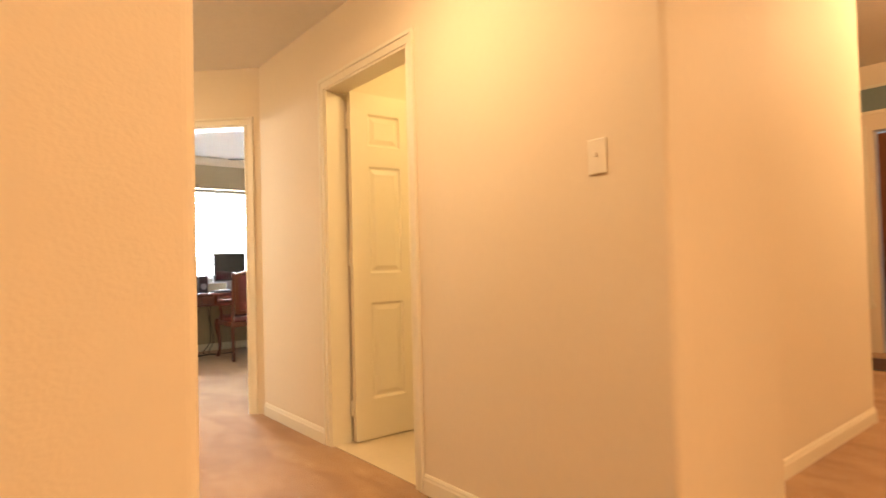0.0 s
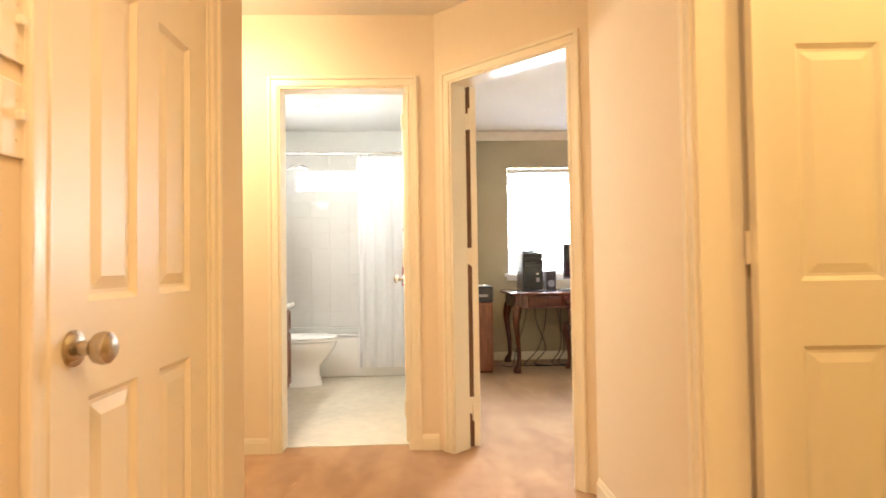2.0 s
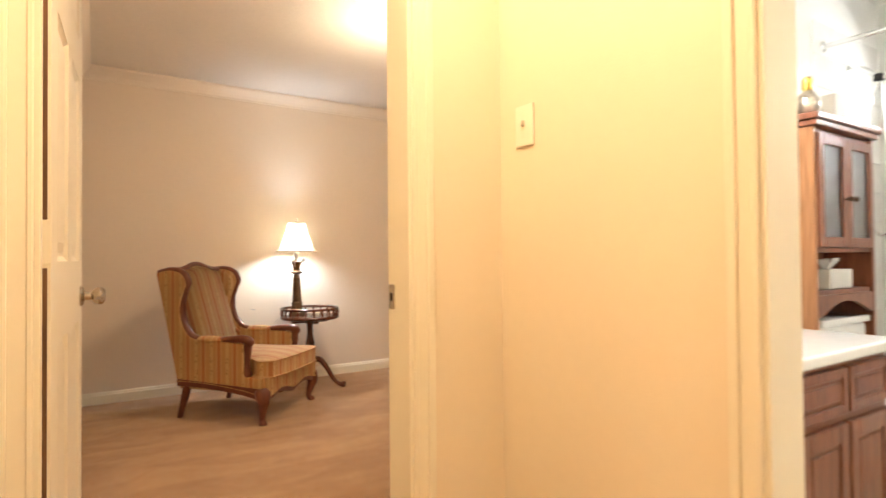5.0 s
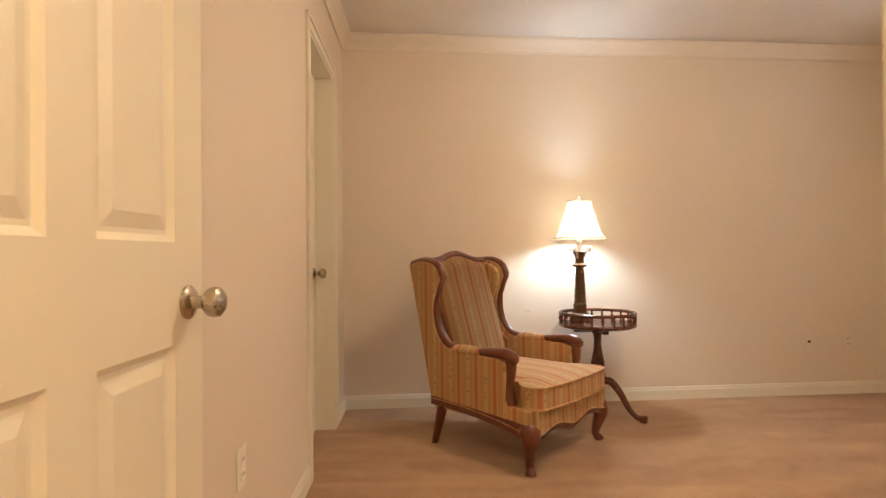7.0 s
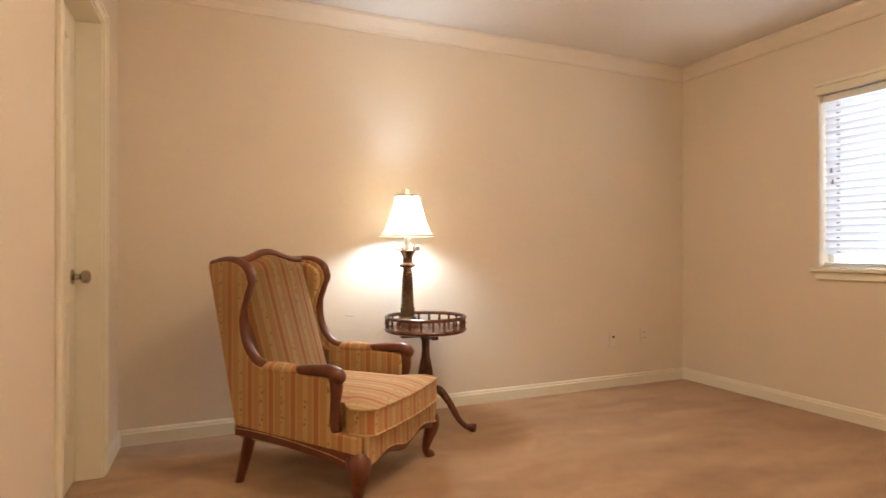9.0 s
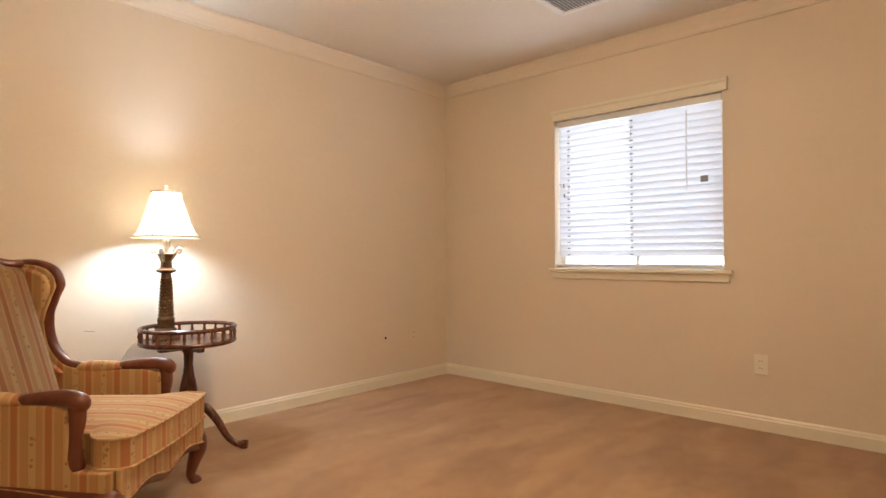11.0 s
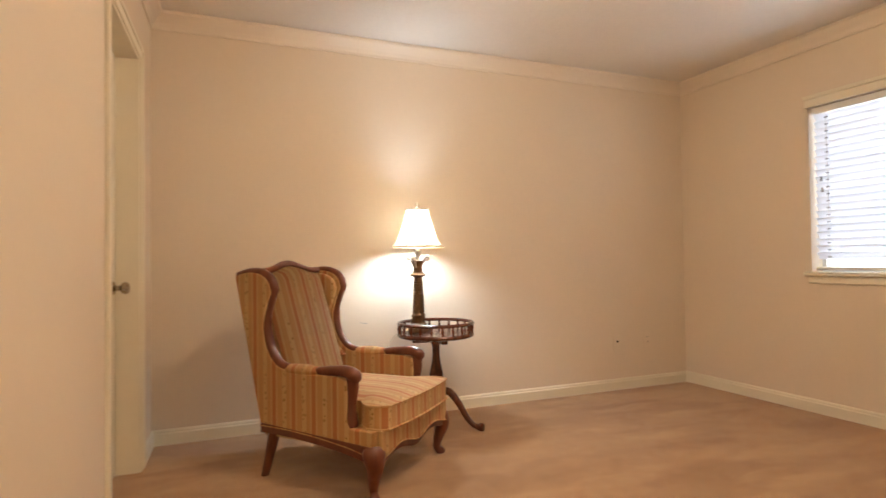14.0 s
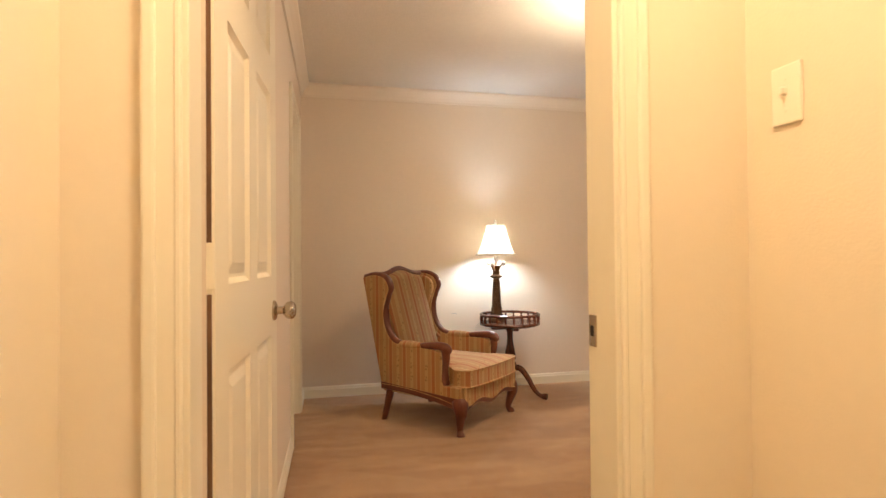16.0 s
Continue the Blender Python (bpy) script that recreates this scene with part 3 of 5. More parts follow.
for z in (0.24, 1.07, 1.83):
    part("hinge", boxes(((-0.008, 0.033, z - 0.046), (-0.003, 0.064, z + 0.046)), bevel=0.001), TRIM, study_leaf, "cream painted hinge plate")
# closes the slit between leaf and jamb, its shade put in as brown
part("gap_strip", boxes(((-0.002, 0.0345, 0.012), (0.003, 0.060, 2.03))), GAPBROWN, study_leaf, "brown strip standing for the shaded hinge gap")
door_frame("door_frame", (1.765, 4.635), (1.765, 1.34), 0.975, 1.805, 0.12)
panel_door("door_utility", pose(1.891, 3.590, 0, 0, 0, -2), 0.77, "open cream six-panel door swung into the closet")
door_frame("door_frame", LW0, LW1, 2.275, 3.025, 0.14, back=False)
LWM, _ = along(LW0, LW1)
panel_door("door_wardrobe", LWM @ pose(2.295, 0.10, 0), 0.708, "closed cream six-panel wardrobe door in a deep frame", knob=0.90)
strike = thing("strike_plate", pose(-0.613, 5.0035, 0.926), "nickel strike plate on the door jamb", "strike plate")
part("plate", boxes(((-0.014, -0.0025, -0.033), (0.014, 0.0015, 0.033)), bevel=0.001), NICKEL, strike)
part("slot", boxes(((-0.006, -0.0032, -0.011), (0.006, -0.001, 0.011))), DARK, strike)

# ---- hall things ----
switch_plate("light_switch", pose(0.411, 2.972, 1.250, 0, 0, 90), "cream toggle switch plate beside the closet door")
switch_plate("light_switch", pose(0.411, 2.972, 1.392, 0, 0, 90), "cream toggle switch plate mounted above another")
switch_plate("light_switch", pose(-0.418, 5.315, 1.388), "cream toggle switch plate beside the bathroom doorway")
switch_plate("light_switch", pose(1.765, 1.812, 1.345, 0, 0, -90), "cream toggle switch plate on the bare hall wall")

hr = thing("handrail", pose(0.345, 2.82, 0.985), "red-stained round wooden handrail ending on a wall rosette", "handrail")
oct_ = [(-0.075, -0.05), (-0.055, -0.07), (0.045, -0.07), (0.065, -0.05), (0.065, 0.03), (0.045, 0.05), (-0.055, 0.05), (-0.075, 0.03)]
part("rosette", slab(oct_, 0.020, "y", 0.003, 1), TRIM, hr, "cream painted eight-sided mounting block", pose(0, -0.010, 0))
part("rail", tube([(0.020, -0.012, -0.018), (0.018, -0.035, -0.016), (0.0, -0.060, -0.004), (-0.05, -0.066, 0.030), (-0.35, -0.070, 0.235), (-1.3, -0.070, 0.885)], 0.027, 14), RAILWOOD, hr, smooth=True)


def ceiling_light(x, y, z, label, r=0.15):
    t = thing("ceiling_light", pose(x, y, z), label, "ceiling light", "flush ceiling lights")
    part("canopy", lathe([(r * 0.9, -0.002), (r, -0.012), (r, -0.030), (r * 0.94, -0.038)], 28), NICKEL, t, smooth=True)
    g = part("globe", lathe([(r * 0.9, -0.036), (r * 0.86, -0.062), (r * 0.68, -0.088), (r * 0.4, -0.106), (0.01, -0.113)], 28), GLOBE, t, "lit frosted glass bowl", smooth=True)
    g.visible_shadow = False
    part("finial", lathe([(0.008, -0.112), (0.011, -0.120), (0.004, -0.130)], 10), NICKEL, t, smooth=True)
    return t


ceiling_light(-0.02, 4.70, 2.44, "lit flush frosted ceiling light outside the bedroom")
# the next two fittings are added for the unseen fill lamps
ceiling_light(1.08, 2.40, 2.44, "lit flush ceiling light added out of view to brighten the mid hall")
ceiling_light(1.00, -0.40, 2.44, "lit flush ceiling light added out of view to brighten the entry hall")
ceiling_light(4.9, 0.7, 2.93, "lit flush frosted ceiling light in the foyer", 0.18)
ceiling_light(2.6, 2.75, 2.443, "lit flush frosted ceiling light inside the closet", 0.12)
ceiling_light(-2.15, 5.99, 2.441, "lit flush frosted ceiling light in the bedroom", 0.085)

# ---- foyer ----
fd = thing("door_front", pose(7.36, 2.45, 0, 0, 0, -90), "dark stained wooden front door with raised panels", "door", kind="structure")
part("slab", boxes(((0.02, 0, 0.012), (0.92, 0.045, 2.23)), bevel=0.003), FRONTDOOR, fd)
for a, b in ((0.16, 0.42), (0.52, 0.78)):
    for c, d in ((0.25, 0.95), (1.10, 2.05)):
        part("panel", boxes(((a, -0.012, c), (b, 0.002, d)), bevel=0.010), FRONTDOOR, fd)
part("knob", lathe(KNOB, 16), NICKEL, fd, "nickel door knob", pose(0.08, 0, 0.95, 90), True)


def sidelight(y):
    t = thing("window_sidelight", pose(7.3, y, 0), "narrow sidelight window with glass and white blind slats", "window", kind="structure")
    part("window_frame", boxes(((-0.012, -0.15, 0.44), (0, -0.10, 2.32)), ((-0.012, 0.10, 0.44), (0, 0.15, 2.32)), ((-0.012, -0.10, 2.26), (0, 0.10, 2.32)), ((-0.03, -0.17, 0.46), (0, 0.17, 0.50)), bevel=0.002), TRIM, t)
    part("pane", boxes(((0.12, -0.108, 0.5), (0.126, 0.108, 2.26))), FROST, t)
    for i in range(36):
        part("slat", boxes(((0.05, -0.10, 0.53 + i * 0.047), (0.056, 0.10, 0.561 + i * 0.047))), WHITE, t)
    return t


sidelight(2.66)
sidelight(1.30)
tr = thing("window_transom", pose(7.3, 1.99, 2.33), "wide transom window in three panes over the front door", "window", kind="structure")
part("window_frame", boxes(((-0.014, -0.80, 0.10), (0.0, 0.80, 0.13)), ((-0.014, -0.80, 0.36), (0.0, 0.80, 0.39)), ((-0.014, -0.80, 0.13), (0, -0.77, 0.36)), ((-0.014, 0.77, 0.13), (0, 0.80, 0.36)), ((-0.014, -0.28, 0.13), (0, -0.25, 0.36)), ((-0.014, 0.57, 0.13), (0, 0.60, 0.36))), TRIM, tr)
for a, b in ((-0.77, -0.28), (-0.25, 0.57), (0.60, 0.77)):
    part("pane", boxes(((-0.008, a, 0.13), (-0.003, b, 0.36))), material("dusk_pane", (0.20, 0.26, 0.27), 0.15), tr)
mat_ = thing("door_mat", pose(6.55, 2.0, 0), "dark brown bordered door mat on the carpet", "door mat")
part("pile", boxes(((-0.3, -0.48, 0), (0.3, 0.48, 0.012)), bevel=0.004), RUG, mat_)
part("border", boxes(((-0.33, -0.51, 0), (0.33, 0.51, 0.008)), bevel=0.003), BLACK, mat_)

# ---- bedroom things ----


def window_blind(name, m, w, z0, z1, label, tilt, cords, pitch=0.0445, valance=True):
    """A slatted blind: local x across, hung from z1 to z0, room at -y."""
    t = thing(name, m, label, "blind")
    part("headrail", boxes(((0.004, 0.0, z1 - 0.045), (w - 0.004, 0.045, z1 - 0.002)), bevel=0.003), WHITE, t)
    n = int((z1 - z0 - 0.09) / pitch)
    me = None
    for i in range(n):
        z = z1 - 0.07 - i * pitch
        mm = pose(w / 2, 0.025, z, tilt + random.uniform(-1.5, 1.5), 0, random.uniform(-0.05, 0.05))
        if me is None:
            bm = bmesh.new()
            k = 5
            rows = []
            for j in range(k):
                u = -0.025 + 0.05 * j / (k - 1)
                rows.append([(s * (w / 2 - 0.008), u, 0.004 * (1 - (u / 0.025) ** 2) + o) for o in (0, 0.0026) for s in (-1, 1)])
            vs = [[bm.verts.new(c) for c in r] for r in rows]
            for a, b in zip(vs, vs[1:]):
                bm.faces.new((a[0], a[1], b[1], b[0]))
                bm.faces.new((a[2], b[2], b[3], a[3]))
                bm.faces.new((a[0], b[0], b[2], a[2]))
                bm.faces.new((a[1], a[3], b[3], b[1]))
            bm.faces.new((vs[0][0], vs[0][2], vs[0][3], vs[0][1]))
            bm.faces.new((vs[-1][0], vs[-1][1], vs[-1][3], vs[-1][2]))
            ob = part("slat", bm, SLAT, t, m=mm)
            me = ob.data
        else:
            ob = new("slat", me)
            ob.parent, ob.matrix_basis = t, mm
    part("bottom_rail", boxes(((0.008, 0.004, z0 + 0.012), (w - 0.008, 0.046, z0 + 0.032)), bevel=0.004), WHITE, t)
    for x in cords:
        part("cord", boxes(((x - 0.0015, -0.003, z0 + 0.03), (x + 0.0015, -0.001, z1 - 0.04)), ((x + 0.006, 0.05, z0 + 0.03), (x + 0.010, 0.052, z1 - 0.04))), WHITE, t)
        for i in range(n):
            z = z1 - 0.07 - i * pitch
            part("cord_clip", boxes(((x - 0.010, -0.004, z - 0.012), (x + 0.010, 0.001, z - 0.004))), GREY, t)
    return t


win = thing("window_bedroom", pose(-2.998, 8.28, 0), "bedroom window with white sill and blind hung inside", "window", kind="structure")
part("window_sill", boxes(((-0.035, -0.040, 0.882), (1.205, 0.13, 0.905)), bevel=0.006, seg=2), TRIM, win)
part("apron", boxes(((-0.015, -0.016, 0.832), (1.185, 0.0, 0.882)), bevel=0.004), TRIM, win)
part("window_frame", boxes(((0.0, 0.10, 0.905), (0.03, 0.135, 1.972)), ((1.12, 0.10, 0.905), (1.15, 0.135, 1.972)), ((0.03, 0.10, 0.905), (1.12, 0.135, 0.935)), ((0.03, 0.10, 1.942), (1.12, 0.135, 1.972)), ((0.57, 0.105, 0.935), (0.59, 0.130, 1.942))), WHITE, win)
for a, b in ((0.03, 0.56), (0.60, 1.12)):
    p = part("pane", boxes(((a, 0.112, 0.935), (b, 0.116, 1.942))), GLASS, win)
    p.visible_shadow = False
sc_mesh = part("insect_screen", boxes(((0.60, 0.1365, 0.94), (1.12, 0.1375, 1.94))), SCREENMESH, win, "grey insect screen on one sash")
sc_mesh.visible_shadow = False
window_blind("window_blind", pose(-2.993, 8.300, 0), 1.14, 0.905, 1.969, "white slatted blind nearly closed over the bedroom window", -58, (0.10, 0.57))
val = thing("blind_valance", pose(-3.008, 8.278, 1.968), "beige moulded valance over the window blind", "valance")
part("board", boxes(((0.0, -0.014, 0.0), (1.19, 0.0, 0.074)), bevel=0.003), TRIM, val)
part("moulding", boxes(((-0.006, -0.026, 0.052), (1.196, 0.0, 0.078)), ((-0.004, -0.019, 0.0), (1.194, -0.0, 0.012)), bevel=0.006, seg=2), TRIM, val)
wand = thing("blind_wand", pose(-2.06, 8.288, 1.45), "thin clear wand hanging on the blind", "blind wand")
part("rod", tube([(0, 0, 0.45), (0, -0.006, 0.2), (0.003, -0.008, -0.05)], 0.003, 8), WHITE, wand)
tagp = thing("blind_tag", pose(-1.955, 8.284, 1.46, 0, 0, 0), "small grey cord tag on the blind", "tag")
part("tag", boxes(((-0.022, -0.002, -0.02), (0.022, 0.0, 0.018)), bevel=0.002), GREY, tagp)
for lx, lz in ((-2.925, 1.50), (-2.920, 1.43)):
    tg = thing("blind_tassel", pose(lx, 8.285, lz), "small dark cord tassel on the blind", "tassel")
    part("tassel", lathe([(0.004, 0.015), (0.007, 0.0), (0.008, -0.015)], 8), GREY, tg)

outlet(pose(-1.655, 8.28, 0.372), "cream duplex outlet low on the window wall")
outlet(LWM @ pose(1.27, 0, 0.43), "cream duplex outlet low behind the bedroom door")
cj = thing("cable_jack", pose(-4.073, 7.582, 0.355, 0, 0, 90), "beige wall plate with a dark cable jack", "outlet")
part("plate", boxes(((-0.035, -0.005, -0.057), (0.035, 0, 0.057)), bevel=0.003), BED, cj)
part("jack", lathe([(0.008, 0), (0.008, 0.010), (0.004, 0.011)], 12), DARK, cj, m=pose(0, -0.004, 0.016, 90))
outlet(pose(-4.073, 7.877, 0.368, 0, 0, 90), "wall-coloured duplex outlet near the room corner", BED)
for y, z, w in ((5.56, 0.62, 0.05),):
    sc = thing("wall_scuff", pose(-4.073, y, z, 0, 8, 90), "small grey scratch on the wall paint", "scuff")
    part("scratch", boxes(((0, -0.0012, 0), (w, 0.0, 0.003))), GREY, sc)

vent = thing("ceiling_vent", pose(-2.39, 7.505, 2.441), "white louvred ceiling air vent", "vent")
part("frame", boxes(((-0.17, -0.16, -0.012), (0.17, -0.125, 0)), ((-0.17, 0.125, -0.012), (0.17, 0.16, 0)), ((-0.17, -0.125, -0.012), (-0.135, 0.125, 0)), ((0.135, -0.125, -0.012), (0.17, 0.125, 0)), bevel=0.003), WHITE, vent)
part("backing", boxes(((-0.135, -0.125, -0.003), (0.135, 0.125, -0.001))), GREY, vent)
for i in range(13):
    part("slat", boxes(((-0.0095, -0.125, -0.001), (0.0095, 0.125, 0.001))), WHITE, vent, m=pose(-0.12 + i * 0.02, 0, -0.008, 0, 38, 0))

# wing chair: x to its own right, y forward, floor at z = 0
CH = pose(-3.300, 5.337, 0, 0, 0, -46.6)
chair = thing("wing_armchair", CH, "gold striped wingback armchair with carved walnut frame", "armchair")


def front_wave(u):
    """Height of the front rail's lower edge, u from -1 to 1: low over the legs, a dip in the middle."""
    return 0.162 - 0.013 * math.cos(2 * math.pi * u) - 0.006 * math.exp(-(u / 0.18) ** 2)


def side_wave(v):
    """Height of the side rail's lower edge, v from 0 at the rear to 1 at the front."""
    return 0.212 - 0.060 * v ** 1.5 + 0.008 * math.sin(math.pi * v) - 0.010 * math.exp(-((v - 1) / 0.12) ** 2)


for sx in (1, -1):
    pr = spline([(0, 0, 0.215), (0.012 * sx, 0.012, 0.180), (0.018 * sx, 0.018, 0.140), (0.004 * sx, 0.004, 0.080), (-0.002 * sx, -0.002, 0.035), (0.010 * sx, 0.010, 0.010), (0.012 * sx, 0.012, 0)], 5)
    rd = [0.044, 0.047, 0.049, 0.050, 0.050, 0.049, 0.047, 0.045, 0.042, 0.040, 0.038, 0.035, 0.032, 0.029, 0.027, 0.026, 0.024, 0.022, 0.021, 0.020, 0.019, 0.019, 0.020, 0.021, 0.023, 0.025, 0.026, 0.027, 0.027, 0.025, 0.022]
    part("leg", tube(pr, rd, 14), WALNUT, chair, "carved cabriole front leg", pose(0.322 * sx, 0.296, 0), True)
    part("leg", tube(spline([(0, -0.046, 0), (0, -0.036, 0.035), (0, -0.014, 0.11), (0, 0.006, 0.19), (0, 0.012, 0.265)], 3), [0.020, 0.020, 0.020, 0.021, 0.022, 0.023, 0.025, 0.027, 0.029, 0.031, 0.033, 0.034, 0.034], 10, flat=0.85), WALNUT, chair, "raked rear leg", pose(0.272 * sx, -0.288, 0), True)
# shaped wooden rails under the upholstery
NF = 40
low = [(0.335 * (1 - 2 * i / NF), front_wave(1 - 2 * i / NF)) for i in range(NF + 1)]
part("front_apron", slab([(-0.335, 0.225), (0.335, 0.225)] + low, 0.040, "y", 0.006), WALNUT, chair, "scalloped walnut apron", pose(0, 0.318, 0))
for sx in (1, -1):
    M = pose(0.300 * sx, 0, 0, 0, 0, -3.5 * sx)
    sl = [(0.325 - 0.655 * i / 30, side_wave(1 - i / 30)) for i in range(31)]
    part("side_apron", slab([(-0.330, 0.260), (0.325, 0.225)] + sl, 0.040, "x", 0.006), WALNUT, chair, "shaped walnut side rail", M @ pose(0.008 * sx, 0, 0))
part("rear_rail", boxes(((-0.27, -0.345, 0.225), (0.27, -0.305, 0.30)), bevel=0.006), WALNUT, chair)
# upholstered body under the cushion, with a scalloped front
half_base = [(0.290, 0.338), (0.312, 0.330), (0.322, 0.312), (0.318, 0.20), (0.306, 0.05), (0.276, -0.330)]
body = slab([(-x, y) for x, y in half_base] + [(x, y) for x, y in half_base[::-1]], 0.105, "z", 0.010)
part("seat_base", body, FAB_X, chair, "striped upholstered seat base", pose(0, 0, 0.190), True)
skirt = [(0.332 * (1 - 2 * i / NF), front_wave(1 - 2 * i / NF) + 0.030) for i in range(NF + 1)]
part("front_skirt", slab([(-0.332, 0.296), (0.332, 0.296)] + skirt, 0.022, "y", 0.007), FAB_X, chair, "striped front panel with scalloped lower edge", pose(0, 0.337, 0))
part("gimp", tube([(x, 0.350, z + 0.003) for x, z in skirt], 0.0035, 6), FAB_X, chair, smooth=True)


def cushion_half(v):
    """Half width of the seat cushion from back (-1) to front (1): ears before the arms, rounded corners."""
    ear = min(max((v - 0.52) / 0.12, 0), 1)
    return 0.252 + 0.010 * (v + 1) / 2 + 0.064 * ear - 0.026 * max((v - 0.82) / 0.18, 0) ** 2


cush = bmesh.new()
N = 20
grid = []
for top in (1, -1):
    g = []
    for j in range(N + 1):
        row = []
        for i in range(N + 1):
            u, v = i / N * 2 - 1, j / N * 2 - 1
            half = cushion_half(v)
            e = (1 - abs(u) ** 5) * (1 - abs(v) ** 5)
            row.append(cush.verts.new((u * half, 0.045 + v * 0.315 + 0.022 * (1 - u * u) * max(v, 0) ** 4, 0.345 + top * (0.050 + 0.030 * e * (1 if top > 0 else 0.2)))))
        g.append(row)
    grid.append(g)
for gi, g in enumerate(grid):
    for j in range(N):
        for i in range(N):
            q = (g[j][i], g[j][i + 1], g[j + 1][i + 1], g[j + 1][i])
            cush.faces.new(q if gi == 0 else q[::-1])
rim = [(0, i) for i in range(N)] + [(j, N) for j in range(N)] + [(N, i) for i in range(N, 0, -1)] + [(j, 0) for j in range(N, 0, -1)]
for (a, b), (c, d) in zip(rim, rim[1:] + rim[:1]):
    cush.faces.new((grid[0][a][b], grid[1][a][b], grid[1][c][d], grid[0][c][d]))
cu = part("seat_cushion", cush, FAB_X, chair, "thick striped T-shaped seat cushion", smooth=True)
cu.data.materials.append(FAB_Y)
for fcc in cu.data.polygons:
    if abs(fcc.normal.x) > 0.8:
        fcc.material_index = 1
for zz in (0.296, 0.395):
    pts = []
    for a, b in rim + rim[:1]:
        u, v = b / N * 2 - 1, a / N * 2 - 1
        pts.append((u * cushion_half(v) * 1.008, 0.045 + v * 0.318 + 0.022 * (1 - u * u) * max(v, 0) ** 4, zz))
    part("piping", tube(pts, 0.0055, 6), FAB_X, cu, smooth=True)
# raked back with a camel crest
RAKE = pose(0, -0.205, 0.310, 17.0, 0, 0)


def crest(x):
    return 0.664 + 0.052 * math.exp(-(x / 0.125) ** 2) + 0.012 * (x / 0.24) ** 2


def pad_depth(x, z):
    """Swell of the padded back in front of its frame."""
    return 0.062 * (1 - abs(x / 0.245) ** 4) * min(1, (z + 0.02) / 0.06) * min(1, max(0.0, (crest(x) - z) / 0.05) ** 0.5)


back = bmesh.new()
BU, BV = 24, 22
cells = []
for j in range(BV + 1):
    row = []
    for i in range(BU + 1):
        x = (0.222 + 0.018 * j / BV) * (i / BU * 2 - 1)
        z = crest(x) * j / BV
        row.append(back.verts.new((x, 0.004 + pad_depth(x, z), z)))
    cells.append(row)
for j in range(BV):
    for i in range(BU):
        back.faces.new((cells[j][i], cells[j][i + 1], cells[j + 1][i + 1], cells[j + 1][i]))
bmesh.ops.solidify(back, geom=back.faces[:], thickness=0.03)
part("backrest", back, FAB_X, chair, "striped padded backrest", RAKE, True)
part("crest_rail", tube([(0.245 - 0.49 * i / 28, 0.000, crest(0.245 - 0.49 * i / 28) + 0.010) for i in range(29)], 0.019, 10), WALNUT, chair, "curved walnut crest rail", RAKE, True)
part("back_panel", slab([(-0.262, -0.12), (0.262, -0.12)] + [(0.250 - 0.50 * i / 20, crest(0.250 - 0.50 * i / 20) - 0.005) for i in range(21)], 0.030, "y", 0.006), FAB_X, chair, "striped upholstered outer back", RAKE @ pose(0, -0.025, 0))
# wings and arms, one outline a side in (forward, up)
WF = [Vector((a, b, 0)) for a, b in ((-0.170, 0.516), (-0.235, 0.540), (-0.292, 0.615), (-0.312, 0.725), (-0.288, 0.808), (-0.266, 0.872), (-0.283, 0.928), (-0.338, 0.960), (-0.410, 0.966), (-0.492, 0.950))]
WF = spline(WF, 5)
wing_side = [(0.322 - 0.652 * i / 24, side_wave(1 - i / 24) + 0.030) for i in range(24, -1, -1)] + [(0.322, 0.292), (0.195, 0.294), (0.176, 0.330), (0.172, 0.492), (0.12, 0.506), (-0.05, 0.510)] + [(p.x, p.y) for p in WF] + [(-0.494, 0.940)]
